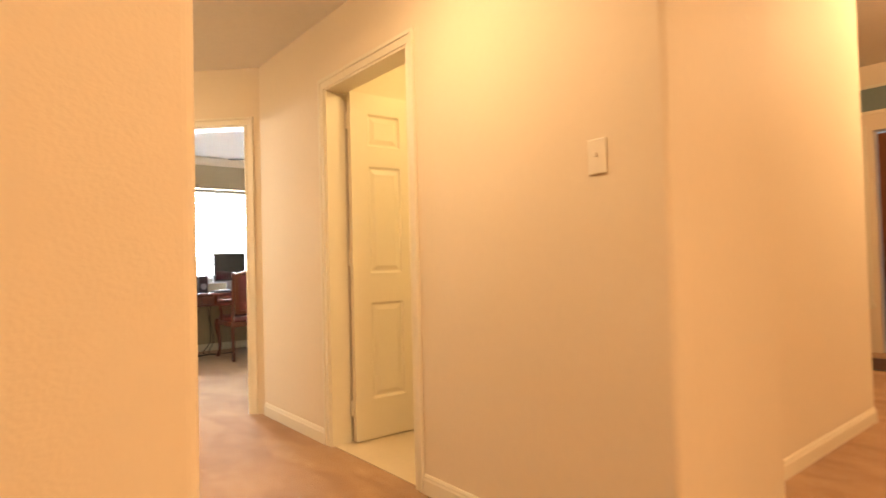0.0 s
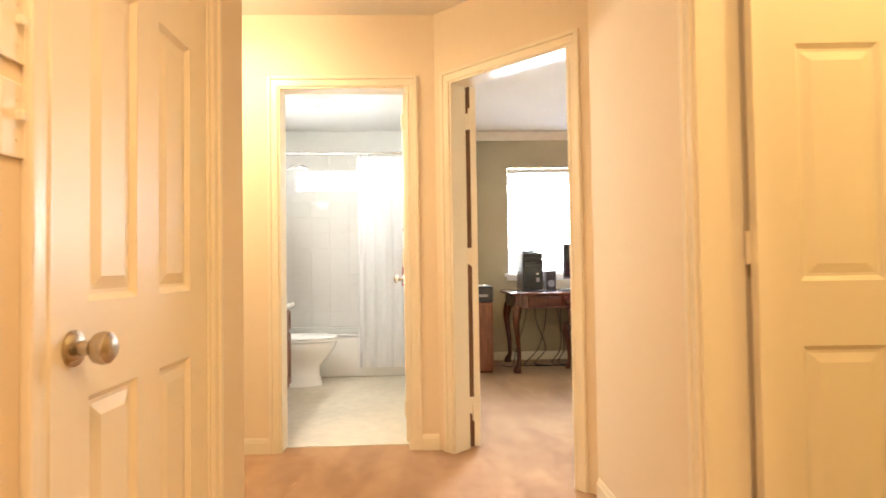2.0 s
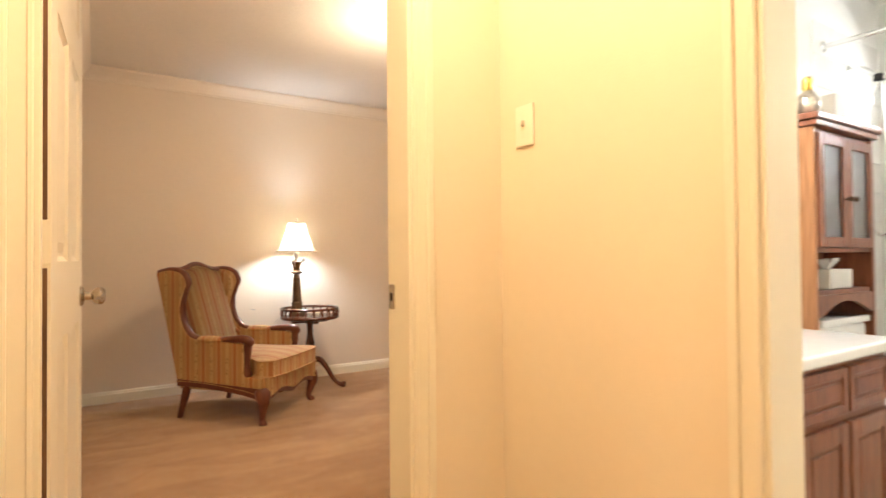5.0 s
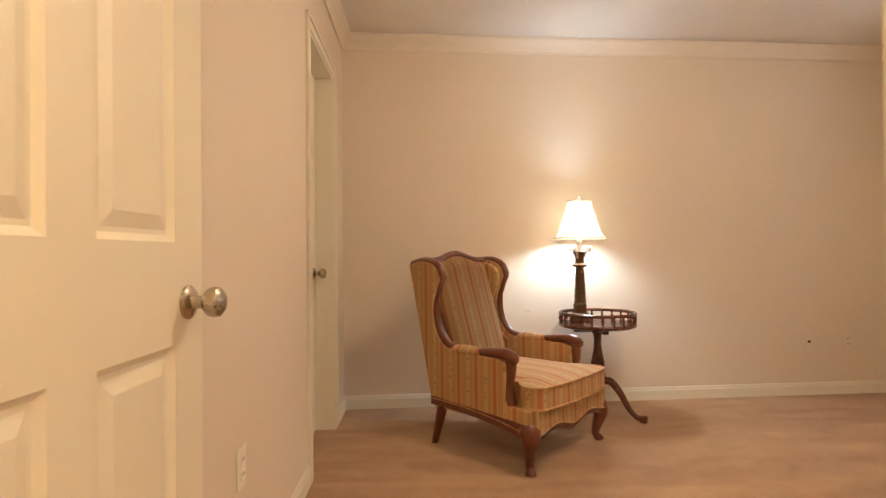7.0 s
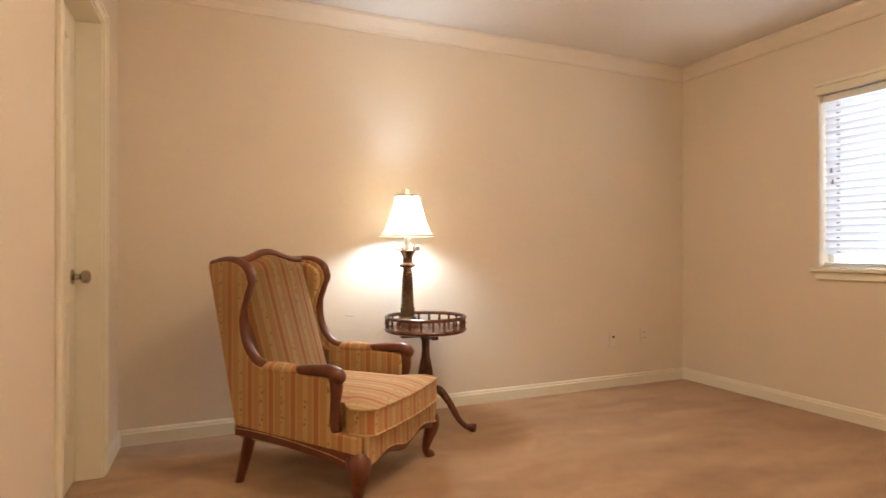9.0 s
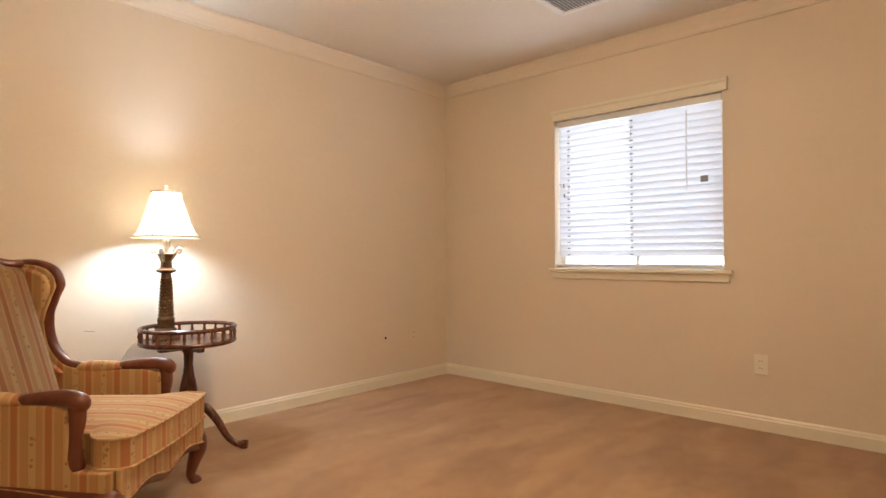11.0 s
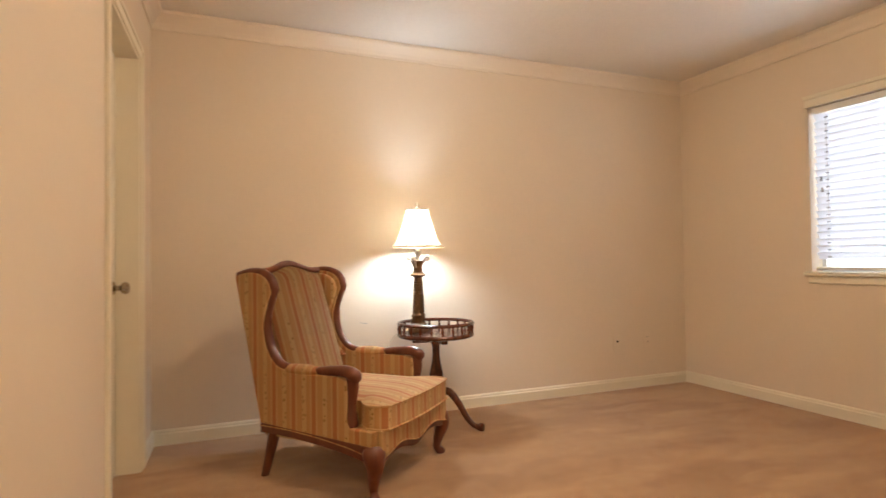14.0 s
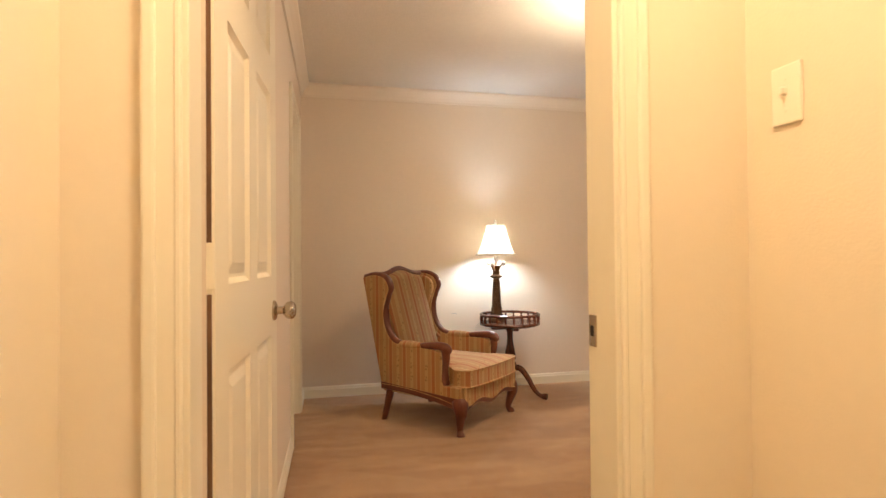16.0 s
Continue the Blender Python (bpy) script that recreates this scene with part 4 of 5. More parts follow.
for sx in (1, -1):
    M = pose(0.300 * sx, 0, 0, 0, 0, -3.5 * sx)
    part("side_panel", slab(wing_side, 0.050, "x", 0.008), FAB_Y, chair, "striped upholstered wing and arm side", M)
    part("gimp", tube([(0.026 * sx, y, z + 0.003) for y, z in [(0.322 - 0.652 * i / 24, side_wave(1 - i / 24) + 0.030) for i in range(25)]], 0.0035, 6), FAB_Y, chair, m=M, smooth=True)
    part("wing_trim", tube([(0, p.x + 0.004, p.y + 0.004) for p in WF], [0.017] * len(WF), 10, flat=1.35), WALNUT, chair, "curved walnut wing moulding", M, True)
    part("inner_wing", slab([(-0.40, 0.44), (-0.230, 0.500)] + [(p.x - 0.020, p.y - 0.016) for p in WF[4:-6]] + [(-0.43, 0.935)], 0.036, "x", 0.012), FAB_Y, chair, m=M @ pose(-0.028 * sx, 0, 0))
    part("arm_pad", tube(spline([(0, -0.190, 0.515), (0, -0.14, 0.518), (0, -0.06, 0.519), (0, 0.012, 0.517)], 3), [0.016, 0.020, 0.023, 0.024, 0.025, 0.025, 0.025, 0.023, 0.021, 0.017], 12, flat=1.25), FAB_Y, chair, "padded striped arm top", M, True)
    part("arm_scroll", tube(spline([(0, -0.005, 0.520), (0, 0.070, 0.526), (0, 0.150, 0.530), (0, 0.198, 0.515), (0, 0.203, 0.485)], 4), [0.017, 0.019, 0.020, 0.021, 0.022, 0.022, 0.023, 0.024, 0.025, 0.026, 0.027, 0.028, 0.028, 0.027, 0.024, 0.020, 0.014], 12, flat=1.2), WALNUT, chair, "scrolled walnut arm end", M, True)
    part("arm_post", tube(spline([(0, 0.190, 0.505), (0, 0.190, 0.445), (0, 0.180, 0.38), (0, 0.184, 0.325), (0, 0.196, 0.288)], 4), [0.022, 0.021, 0.020, 0.020, 0.019, 0.019, 0.018, 0.018, 0.018, 0.018, 0.019, 0.020, 0.020, 0.021, 0.021, 0.020, 0.016], 10, flat=1.3), WALNUT, chair, "carved walnut arm post", M, True)

# gallery table
TX, TY = -3.755, 5.952
tab = thing("gallery_table", pose(TX, TY, 0), "dark mahogany round pedestal table with spindle gallery", "side table")
part("tabletop", lathe([(0.02, 0.545), (0.215, 0.545), (0.232, 0.552), (0.236, 0.562), (0.230, 0.572), (0.02, 0.573)], 48), MAHOG, tab, smooth=True)
ring = [(0.226 * math.cos(a), 0.226 * math.sin(a), 0.630) for a in [2 * math.pi * i / 48 for i in range(49)]]
part("gallery_rail", tube(ring, 0.0105, 8), MAHOG, tab, smooth=True)
sp = None
for i in range(22):
    a = 2 * math.pi * (i + 0.3) / 22
    mm = pose(0.226 * math.cos(a), 0.226 * math.sin(a), 0.572)
    if sp is None:
        sp = part("spindle", lathe([(0.006, 0), (0.008, 0.004), (0.005, 0.010), (0.010, 0.024), (0.006, 0.036), (0.008, 0.044), (0.005, 0.052)], 8), MAHOG, tab, m=mm, smooth=True)
    else:
        o = new("spindle", sp.data)
        o.parent, o.matrix_basis = tab, mm
part("cleat", boxes(((-0.15, -0.018, 0.515), (0.15, 0.018, 0.546)), bevel=0.004), MAHOG, tab)
part("cleat", boxes(((-0.018, -0.15, 0.516), (0.018, 0.15, 0.5455)), bevel=0.004), MAHOG, tab)
part("pedestal", lathe([(0.045, 0.545), (0.050, 0.530), (0.036, 0.515), (0.024, 0.495), (0.022, 0.44), (0.026, 0.40), (0.034, 0.36), (0.042, 0.32), (0.045, 0.29), (0.036, 0.265), (0.046, 0.255), (0.048, 0.235), (0.040, 0.215), (0.040, 0.14), (0.026, 0.125)], 24), MAHOG, tab, smooth=True)
for a in (46, 166, 286):
    pts = spline([(0.025, 0, 0.215), (0.085, 0, 0.215), (0.145, 0, 0.150), (0.195, 0, 0.070), (0.245, 0, 0.026), (0.300, 0, 0.020)], 4)
    rd = [0.026 - 0.010 * min(i / 14, 1) + (0.008 if i > 17 else 0) for i in range(len(pts))]
    part("leg", tube(pts, rd, 10, flat=0.8), MAHOG, tab, "swept mahogany leg with pad foot", pose(0, 0, 0, 0, 0, a), True)

# table lamp
lamp = thing("table_lamp", pose(-3.838, 5.872, 0.573), "lit bronze column table lamp with cream panelled shade", "table lamp")
part("base", lathe([(0.066, 0), (0.070, 0.008), (0.068, 0.026), (0.056, 0.036), (0.056, 0.048), (0.044, 0.056), (0.043, 0.092), (0.046, 0.098), (0.043, 0.108), (0.037, 0.114)], 8), BRONZE, lamp)
col = lathe([(0.037, 0.112), (0.034, 0.118), (0.026, 0.302), (0.030, 0.308), (0.026, 0.316), (0.024, 0.345)], 20)
for k in range(11):
    for j in range(10):
        a = 2 * math.pi * (j + 0.5 * (k % 2)) / 10
        r = 0.0345 - 0.0075 * (k / 10)
        bmesh.ops.create_icosphere(col, subdivisions=1, radius=0.0062, matrix=Matrix.Translation((r * math.cos(a), r * math.sin(a), 0.126 + k * 0.0170)))
part("column", col, BRONZE, lamp, "bronze column with a raised lattice", smooth=True)
part("collar", lathe([(0.026, 0.338), (0.046, 0.346), (0.051, 0.354), (0.042, 0.362), (0.030, 0.367), (0.028, 0.396), (0.034, 0.416), (0.044, 0.438), (0.018, 0.442)], 20), BRONZE, lamp, smooth=True)
for k in range(4):
    sc = spline([(0.022, 0, 0.400), (0.038, 0, 0.428), (0.054, 0, 0.452), (0.068, 0, 0.466), (0.076, 0, 0.456), (0.068, 0, 0.444), (0.060, 0, 0.452)], 4)
    part("scroll", tube(sc, 0.0085, 8), SILVER, lamp, "silvered leaf scroll", pose(0, 0, 0, 0, 0, 45 + 90 * k), True)
part("socket", lathe([(0.014, 0.440), (0.014, 0.470), (0.018, 0.475), (0.018, 0.53), (0.010, 0.54)], 14), SILVER, lamp, smooth=True)
shade = bmesh.new()
SH = [(0.160, 0.525), (0.137, 0.555), (0.115, 0.603), (0.089, 0.685), (0.072, 0.758)]
rings = [[shade.verts.new((r * (1 - 0.035 * (i % 4 == 2)) * math.cos(2 * math.pi * i / 32), r * (1 - 0.035 * (i % 4 == 2)) * math.sin(2 * math.pi * i / 32), z)) for i in range(32)] for r, z in SH]
for p, q in zip(rings, rings[1:]):
    for i in range(32):
        shade.faces.new((p[i], p[(i + 1) % 32], q[(i + 1) % 32], q[i]))
part("shade", shade, SHADE, lamp, "cream eight-panel bell shade glowing from the bulb", smooth=True)
for k in range(8):
    a = 2 * math.pi * k / 8
    part("shade_seam", tube([(r * math.cos(a) * 1.004, r * math.sin(a) * 1.004, z) for r, z in SH], 0.0022, 6), SHADEBAND, lamp)
for r, z in (SH[0], SH[-1]):
    part("shade_rim", tube([(r * math.cos(2 * math.pi * i / 32), r * math.sin(2 * math.pi * i / 32), z) for i in range(33)], 0.004, 6), SHADEBAND, lamp)
part("harp", tube([(0.012, 0, 0.50), (0.035, 0, 0.60), (0.030, 0, 0.70), (0, 0, 0.765), (-0.030, 0, 0.70), (-0.035, 0, 0.60), (-0.012, 0, 0.50)], 0.002, 6), NICKEL, lamp)
part("finial", lathe([(0.005, 0.763), (0.011, 0.773), (0.008, 0.783), (0.012, 0.790), (0.004, 0.802)], 12), SILVER, lamp, smooth=True)
cord = thing("lamp_cord", pose(0, 0, 0), "thin pale lamp cord hanging behind the table", "cord")
part("cord", tube(spline([(-3.88, 5.83, 0.578), (-3.945, 5.77, 0.56), (-3.99, 5.71, 0.45), (-4.02, 5.70, 0.25), (-4.05, 5.72, 0.16)], 5), 0.003, 6), PLATE, cord)

# ---- bathroom ----
van = thing("vanity_cabinet", pose(-0.56, 5.62, 0), "cherry-stained bathroom vanity cabinet with panel doors", "vanity cabinet")
part("body", boxes(((0.0, 0.0, 0.09), (0.515, 0.985, 0.71)), bevel=0.003), CHERRY, van)
part("toe_kick", boxes(((0.0, 0.02, 0.0), (0.45, 0.965, 0.09))), MAHOG, van)


def cabinet_front(name, y0, y1, z0, z1, parent, x=0.515):
    bm = bmesh.new()
    s = 0.055 if z1 - z0 > 0.25 else 0.030
    box(bm, (x, y0, z0), (x + 0.012, y1, z1))
    for a, b in (((x + 0.012, y0, z0), (x + 0.020, y0 + s, z1)), ((x + 0.012, y1 - s, z0), (x + 0.020, y1, z1)), ((x + 0.012, y0 + s, z0), (x + 0.020, y1 - s, z0 + s)), ((x + 0.012, y0 + s, z1 - s), (x + 0.020, y1 - s, z1))):
        box(bm, a, b, 0.003)
    box(bm, (x + 0.012, y0 + s + 0.012, z0 + s + 0.012), (x + 0.017, y1 - s - 0.012, z1 - s - 0.012), 0.004)
    return part(name, bm, CHERRY, parent)


for a, b in ((0.03, 0.33), (0.345, 0.645), (0.665, 0.965)):
    cabinet_front("door", a, b, 0.13, 0.515, van)
for a, b in ((0.03, 0.645), (0.665, 0.965)):
    cabinet_front("drawer", a, b, 0.545, 0.685, van)
top = thing("vanity_counter", pose(-0.56, 5.60, 0.71), "glossy white cultured-marble vanity counter with rounded edge", "countertop")
part("slab", boxes(((0.0, 0.0, 0.0), (0.560, 1.025, 0.038)), bevel=0.012, seg=3), PORCELAIN, top)
part("backsplash", boxes(((0.0, 0.0, 0.038), (0.022, 1.025, 0.13)), bevel=0.005), PORCELAIN, top)
part("basin_rim", lathe([(0.20, 0.036), (0.205, 0.041), (0.19, 0.043), (0.17, 0.0405)], 32), PORCELAIN, top, m=pose(0.28, 0.45, 0), smooth=True)
part("faucet", tube(spline([(0.09, 0.45, 0.04), (0.09, 0.45, 0.12), (0.13, 0.45, 0.145), (0.20, 0.45, 0.12)], 4), 0.013, 10), CHROME, top, "chrome faucet", smooth=True)
mir = thing("wall_mirror", pose(-0.56, 5.62, 0.90), "frameless mirror on the wall above the vanity", "mirror")
part("mirror_glass", boxes(((0.002, 0.02, 0.0), (0.008, 0.86, 0.95))), material("mirror_silver", (0.92, 0.92, 0.92), 0.03, 1.0, vary=0.0), mir)
vl = thing("vanity_light", pose(-0.56, 6.1, 2.02), "lit bathroom light bar with frosted bulbs", "wall light")
part("bar", boxes(((0.0, -0.30, -0.05), (0.035, 0.30, 0.05)), bevel=0.008), CHROME, vl)
for y in (-0.2, 0.0, 0.2):
    g = part("bulb", lathe([(0.012, 0.0), (0.03, 0.02), (0.042, 0.05), (0.03, 0.082), (0.004, 0.092)], 16), glow("bath_bulb", (1, 0.95, 0.86), 6), vl, "lit frosted bulb", pose(0.035, y, 0, 0, 90, 0), True)
    g.visible_shadow = False

# hutch over the toilet
hu = thing("toilet_hutch", pose(-0.56, 6.815, 0), "cherry over-toilet cabinet with glass doors and open shelf", "cabinet")
# this side panel is lighter and more orange than the other
part("side_panel", boxes(((0, 0, 0), (0.215, 0.025, 1.56)), bevel=0.003), HUTCHSIDE, hu, "orange-brown wooden side")
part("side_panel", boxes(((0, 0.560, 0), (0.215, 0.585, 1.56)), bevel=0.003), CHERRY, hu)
part("cornice", boxes(((-0.0, -0.015, 1.56), (0.235, 0.600, 1.585)), ((0, -0.028, 1.585), (0.248, 0.613, 1.612)), bevel=0.006, seg=2), CHERRY, hu)
part("back_panel", boxes(((0.0, 0.025, 0.78), (0.010, 0.560, 1.56))), CHERRY, hu)
for z in (0.86, 1.04, 1.30, 1.535):
    part("shelf", boxes(((0.010, 0.025, z), (0.205, 0.560, z + 0.02)), bevel=0.002), CHERRY, hu)
arch = [(0.025, 0.86), (0.025, 0.77)] + [(0.05 + 0.485 * i / 20, 0.77 + 0.06 * math.sin(math.pi * i / 20)) for i in range(21)] + [(0.560, 0.77), (0.560, 0.86)]
part("arched_rail", slab(arch, 0.018, "x", 0.002, 1), CHERRY, hu, m=pose(0.205, 0, 0))
for a, b in ((0.028, 0.290), (0.295, 0.557)):
    d = part("door", boxes(((0.205, a, 1.06), (0.225, a + 0.045, 1.535)), ((0.205, b - 0.045, 1.06), (0.225, b, 1.535)), ((0.205, a + 0.045, 1.06), (0.225, b - 0.045, 1.105)), ((0.205, a + 0.045, 1.49), (0.225, b - 0.045, 1.535)), bevel=0.003), CHERRY, hu)
    part("pane", boxes(((0.212, a + 0.04, 1.10), (0.216, b - 0.04, 1.495))), FROST, d, "frosted glass pane")
    part("knob", lathe([(0.006, 0), (0.006, 0.012), (0.012, 0.018), (0.011, 0.028), (0.003, 0.031)], 12), BRONZE, d, m=pose(0.225, b - 0.022 if a < 0.2 else a + 0.022, 1.27, 0, 90, 0), smooth=True)
tb = thing("tissue_box", pose(-0.44, 7.14, 0.88), "pale tissue box with a tissue pulled up", "tissue box")
part("carton", boxes(((-0.06, -0.11, 0.0), (0.06, 0.11, 0.085)), bevel=0.003), PAPER, tb)
tis = bmesh.new()
for k in range(5):
    a = k * 1.3
    vs = [tis.verts.new((0.012 * math.cos(a), 0.03 * math.sin(a), 0.084)), tis.verts.new((0.05 * math.cos(a + 0.5), 0.06 * math.sin(a + 0.5), 0.125 + 0.01 * (k % 3))), tis.verts.new((0.05 * math.cos(a + 1.6), 0.06 * math.sin(a + 1.6), 0.135 - 0.008 * (k % 2))), tis.verts.new((0.012 * math.cos(a + 1.3), 0.03 * math.sin(a + 1.3), 0.084))]
    tis.faces.new(vs)
part("tissue", tis, WHITE, tb)
bo = thing("perfume_bottle", pose(-0.40, 6.90, 1.612), "round silver and gold perfume bottle on the cabinet", "bottle")
part("flask", lathe([(0.02, 0), (0.036, 0.012), (0.048, 0.045), (0.046, 0.075), (0.030, 0.105), (0.016, 0.115)], 20), SILVER, bo, smooth=True)
part("cap", lathe([(0.016, 0.113), (0.022, 0.125), (0.021, 0.165), (0.010, 0.175)], 16), material("gold_cap", (0.75, 0.55, 0.15), 0.25, 1.0), bo, smooth=True)
wbx = thing("white_box", pose(-0.42, 7.20, 1.612), "plain white carton standing on the cabinet", "box")
part("carton", boxes(((-0.045, -0.10, 0), (0.045, 0.10, 0.135)), bevel=0.003), PAPER, wbx)

# toilet
to = thing("toilet", pose(-0.56, 7.105, 0.005), "white porcelain toilet with the lid down", "toilet")


def loft(sections, segs=28):
    """Ellipse sections (cx, rx, ry, z), closed at both ends."""
    bm = bmesh.new()
    rs = [[bm.verts.new((cx + rx * math.cos(2 * math.pi * i / segs), ry * math.sin(2 * math.pi * i / segs), z)) for i in range(segs)] for cx, rx, ry, z in sections]
    for p, q in zip(rs, rs[1:]):
        for i in range(segs):
            bm.faces.new((p[i], p[(i + 1) % segs], q[(i + 1) % segs], q[i]))
    bm.faces.new(rs[0][::-1])
    bm.faces.new(rs[-1])
    return bm


part("bowl", loft([(0.44, 0.245, 0.115, 0.0), (0.44, 0.24, 0.112, 0.03), (0.44, 0.215, 0.095, 0.10), (0.45, 0.215, 0.10, 0.17), (0.48, 0.25, 0.135, 0.24), (0.51, 0.275, 0.172, 0.31), (0.52, 0.285, 0.185, 0.36), (0.52, 0.282, 0.183, 0.375)]), PORCELAIN, to, smooth=True)
part("seat", loft([(0.525, 0.285, 0.185, 0.378), (0.525, 0.290, 0.190, 0.385), (0.525, 0.288, 0.188, 0.396), (0.525, 0.275, 0.176, 0.400)]), WHITE, to, smooth=True)
part("lid", loft([(0.522, 0.280, 0.182, 0.403), (0.522, 0.286, 0.187, 0.410), (0.522, 0.280, 0.182, 0.420), (0.522, 0.22, 0.14, 0.427)]), WHITE, to, "closed white lid", smooth=True)
part("tank", boxes(((0.02, -0.22, 0.40), (0.205, 0.22, 0.72)), bevel=0.025, seg=3), PORCELAIN, to, smooth=True)
part("tank_lid", boxes(((0.012, -0.232, 0.72), (0.218, 0.232, 0.752)), bevel=0.010, seg=2), PORCELAIN, to, smooth=True)
part("tank_shelf", boxes(((0.03, -0.16, 0.30), (0.30, 0.16, 0.402)), bevel=0.03, seg=3), PORCELAIN, to, smooth=True)
part("flush_lever", tube([(0.205, -0.16, 0.67), (0.226, -0.16, 0.67), (0.230, -0.13, 0.665), (0.230, -0.08, 0.66)], 0.007, 8), CHROME, to, smooth=True)

# tub
tub = thing("bathtub", pose(-0.56, 7.42, 0.005), "white alcove bathtub with a plain apron", "bathtub")
part("apron", boxes(((0.0, 0.0, 0.0), (1.58, 0.035, 0.385)), bevel=0.012, seg=3), PORCELAIN, tub, smooth=True)
part("rim", boxes(((0.0, 0.0, 0.352), (1.58, 0.085, 0.392)), ((0.0, 0.66, 0.352), (1.58, 0.69, 0.392)), ((0.0, 0.085, 0.352), (0.09, 0.66, 0.392)), ((1.49, 0.085, 0.352), (1.58, 0.66, 0.392)), bevel=0.010, seg=2), PORCELAIN, tub, smooth=True)
part("basin", boxes(((0.07, 0.07, 0.06), (1.51, 0.09, 0.37)), ((0.07, 0.65, 0.06), (1.51, 0.67, 0.37)), ((0.07, 0.09, 0.06), (0.09, 0.65, 0.37)), ((1.49, 0.09, 0.06), (1.51, 0.65, 0.37)), ((0.09, 0.09, 0.05), (1.49, 0.65, 0.07))), PORCELAIN, tub)
rod = thing("shower_rod", pose(-0.56, 7.43, 2.070), "chrome shower curtain rod across the tub", "curtain rod")
part("rod", tube([(0.0, 0, 0), (1.58, 0, 0)], 0.0125, 12), CHROME, rod, smooth=True)
for x, s in ((0.0, 1), (1.58, -1)):
    part("flange", lathe([(0.030, 0), (0.030, 0.006), (0.016, 0.018)], 16), CHROME, rod, m=pose(x, 0, 0, 0, 90 * s, 0), smooth=True)
cur = bmesh.new()
cols, rws = 120, 10
vs = []
for j in range(rws + 1):
    f = j / rws
    row = []
    for i in range(cols + 1):
        u = i / cols
        x = 0.40 + 0.01 * math.sin(f * 3) + u * 0.59
        y = 7.405 + (0.006 + 0.006 * f) * math.sin(u * 2 * math.pi * 6 + 1.6 * math.sin(u * 7) + f * 0.8) - 0.055 * min(f * 1.6, 1) + 0.003 * math.sin(u * 71)
        row.append(cur.verts.new((x, y, 2.030 - f * 1.93)))
    vs.append(row)
for j in range(rws):
    for i in range(cols):
        cur.faces.new((vs[j][i], vs[j][i + 1], vs[j + 1][i + 1], vs[j + 1][i]))
bmesh.ops.solidify(cur, geom=cur.faces[:], thickness=0.0015)
sc_ = thing("shower_curtain", pose(0, 0, 0), "white shower curtain gathered at one end of the rod", "shower curtain")
part("cloth", cur, CURTAIN, sc_, smooth=True)
for i in range(8):
    part("ring", tube([(0.425 + i * 0.077, 7.43 + 0.020 * math.sin(a), 2.057 + 0.030 * math.cos(a)) for a in [2 * math.pi * k / 14 for k in range(15)]], 0.0025, 6), CHROME, sc_, "chrome curtain ring")
sh = thing("hand_shower", pose(-0.56, 7.72, 1.985), "chrome hand shower on a wall arm with a looped hose", "shower head")
part("flange", lathe([(0.030, 0), (0.028, 0.006), (0.012, 0.014)], 16), CHROME, sh, m=pose(0, 0, 0.02, 0, 90, 0), smooth=True)
part("arm", tube(spline([(0, 0, 0.02), (0.06, 0, 0.015), (0.11, 0, -0.02), (0.135, 0, -0.045)], 4), 0.010, 10), CHROME, sh, smooth=True)
part("bracket", boxes(((0.118, -0.02, -0.075), (0.158, 0.02, -0.035)), bevel=0.006), BLACK, sh)
part("handle", tube(spline([(0.140, 0, -0.065), (0.22, 0, -0.02), (0.30, 0, 0.015), (0.385, 0, 0.022)], 4), [0.011, 0.012, 0.013, 0.013, 0.014, 0.014, 0.014, 0.014, 0.014, 0.014, 0.014, 0.014, 0.014], 10), CHROME, sh, smooth=True)
part("rose", lathe([(0.018, 0.02), (0.040, 0.0), (0.043, -0.012), (0.038, -0.018)], 20), CHROME, sh, m=pose(0.40, 0, 0.018, 0, 18, 0), smooth=True)
part("hose", tube(spline([(0.135, 0, -0.07), (0.10, -0.01, -0.20), (0.085, -0.015, -0.5), (0.095, -0.02, -0.78), (0.140, -0.025, -0.86), (0.195, -0.025, -0.80), (0.200, -0.02, -0.6), (0.165, -0.01, -0.30), (0.145, 0.0, -0.08)], 5), 0.0075, 8), CHROME, sh, smooth=True)
tw = thing("tub_faucet", pose(-0.56, 7.70, 0), "chrome tub spout and lever on the tiled wall", "faucet")
part("spout", tube([(0, 0, 0.56), (0.10, 0, 0.56), (0.145, 0, 0.545)], [0.026, 0.024, 0.020], 12), CHROME, tw, smooth=True)
part("lever", lathe([(0.05, 0), (0.048, 0.01), (0.02, 0.02), (0.02, 0.06), (0.03, 0.07), (0.01, 0.08)], 18), CHROME, tw, m=pose(0, 0, 0.80, 0, 90, 0), smooth=True)
so = thing("soap_dish", pose(0.33, 8.112, 0.82), "white ceramic soap dish with a bar on the tile", "soap dish")
part("tray", boxes(((-0.075, -0.075, -0.01), (0.075, 0, 0.012)), ((-0.075, -0.075, 0.012), (0.075, -0.062, 0.03)), bevel=0.006, seg=2), PORCELAIN, so)
part("bar", boxes(((-0.075, -0.07, 0.085), (0.075, 0, 0.115)), bevel=0.008, seg=2), PORCELAIN, so)
bw = thing("window_bath", pose(-0.345, 8.12, 1.79), "high narrow bathroom window with white frame", "window", kind="structure")
part("window_frame", boxes(((0.0, 0.02, 0.0), (0.03, 0.11, 0.25)), ((0.79, 0.02, 0.0), (0.82, 0.11, 0.25)), ((0.03, 0.02, 0.0), (0.79, 0.11, 0.025)), ((0.03, 0.02, 0.225), (0.79, 0.11, 0.25)), ((0.66, 0.03, 0.025), (0.69, 0.10, 0.225)), bevel=0.003), WHITE, bw)
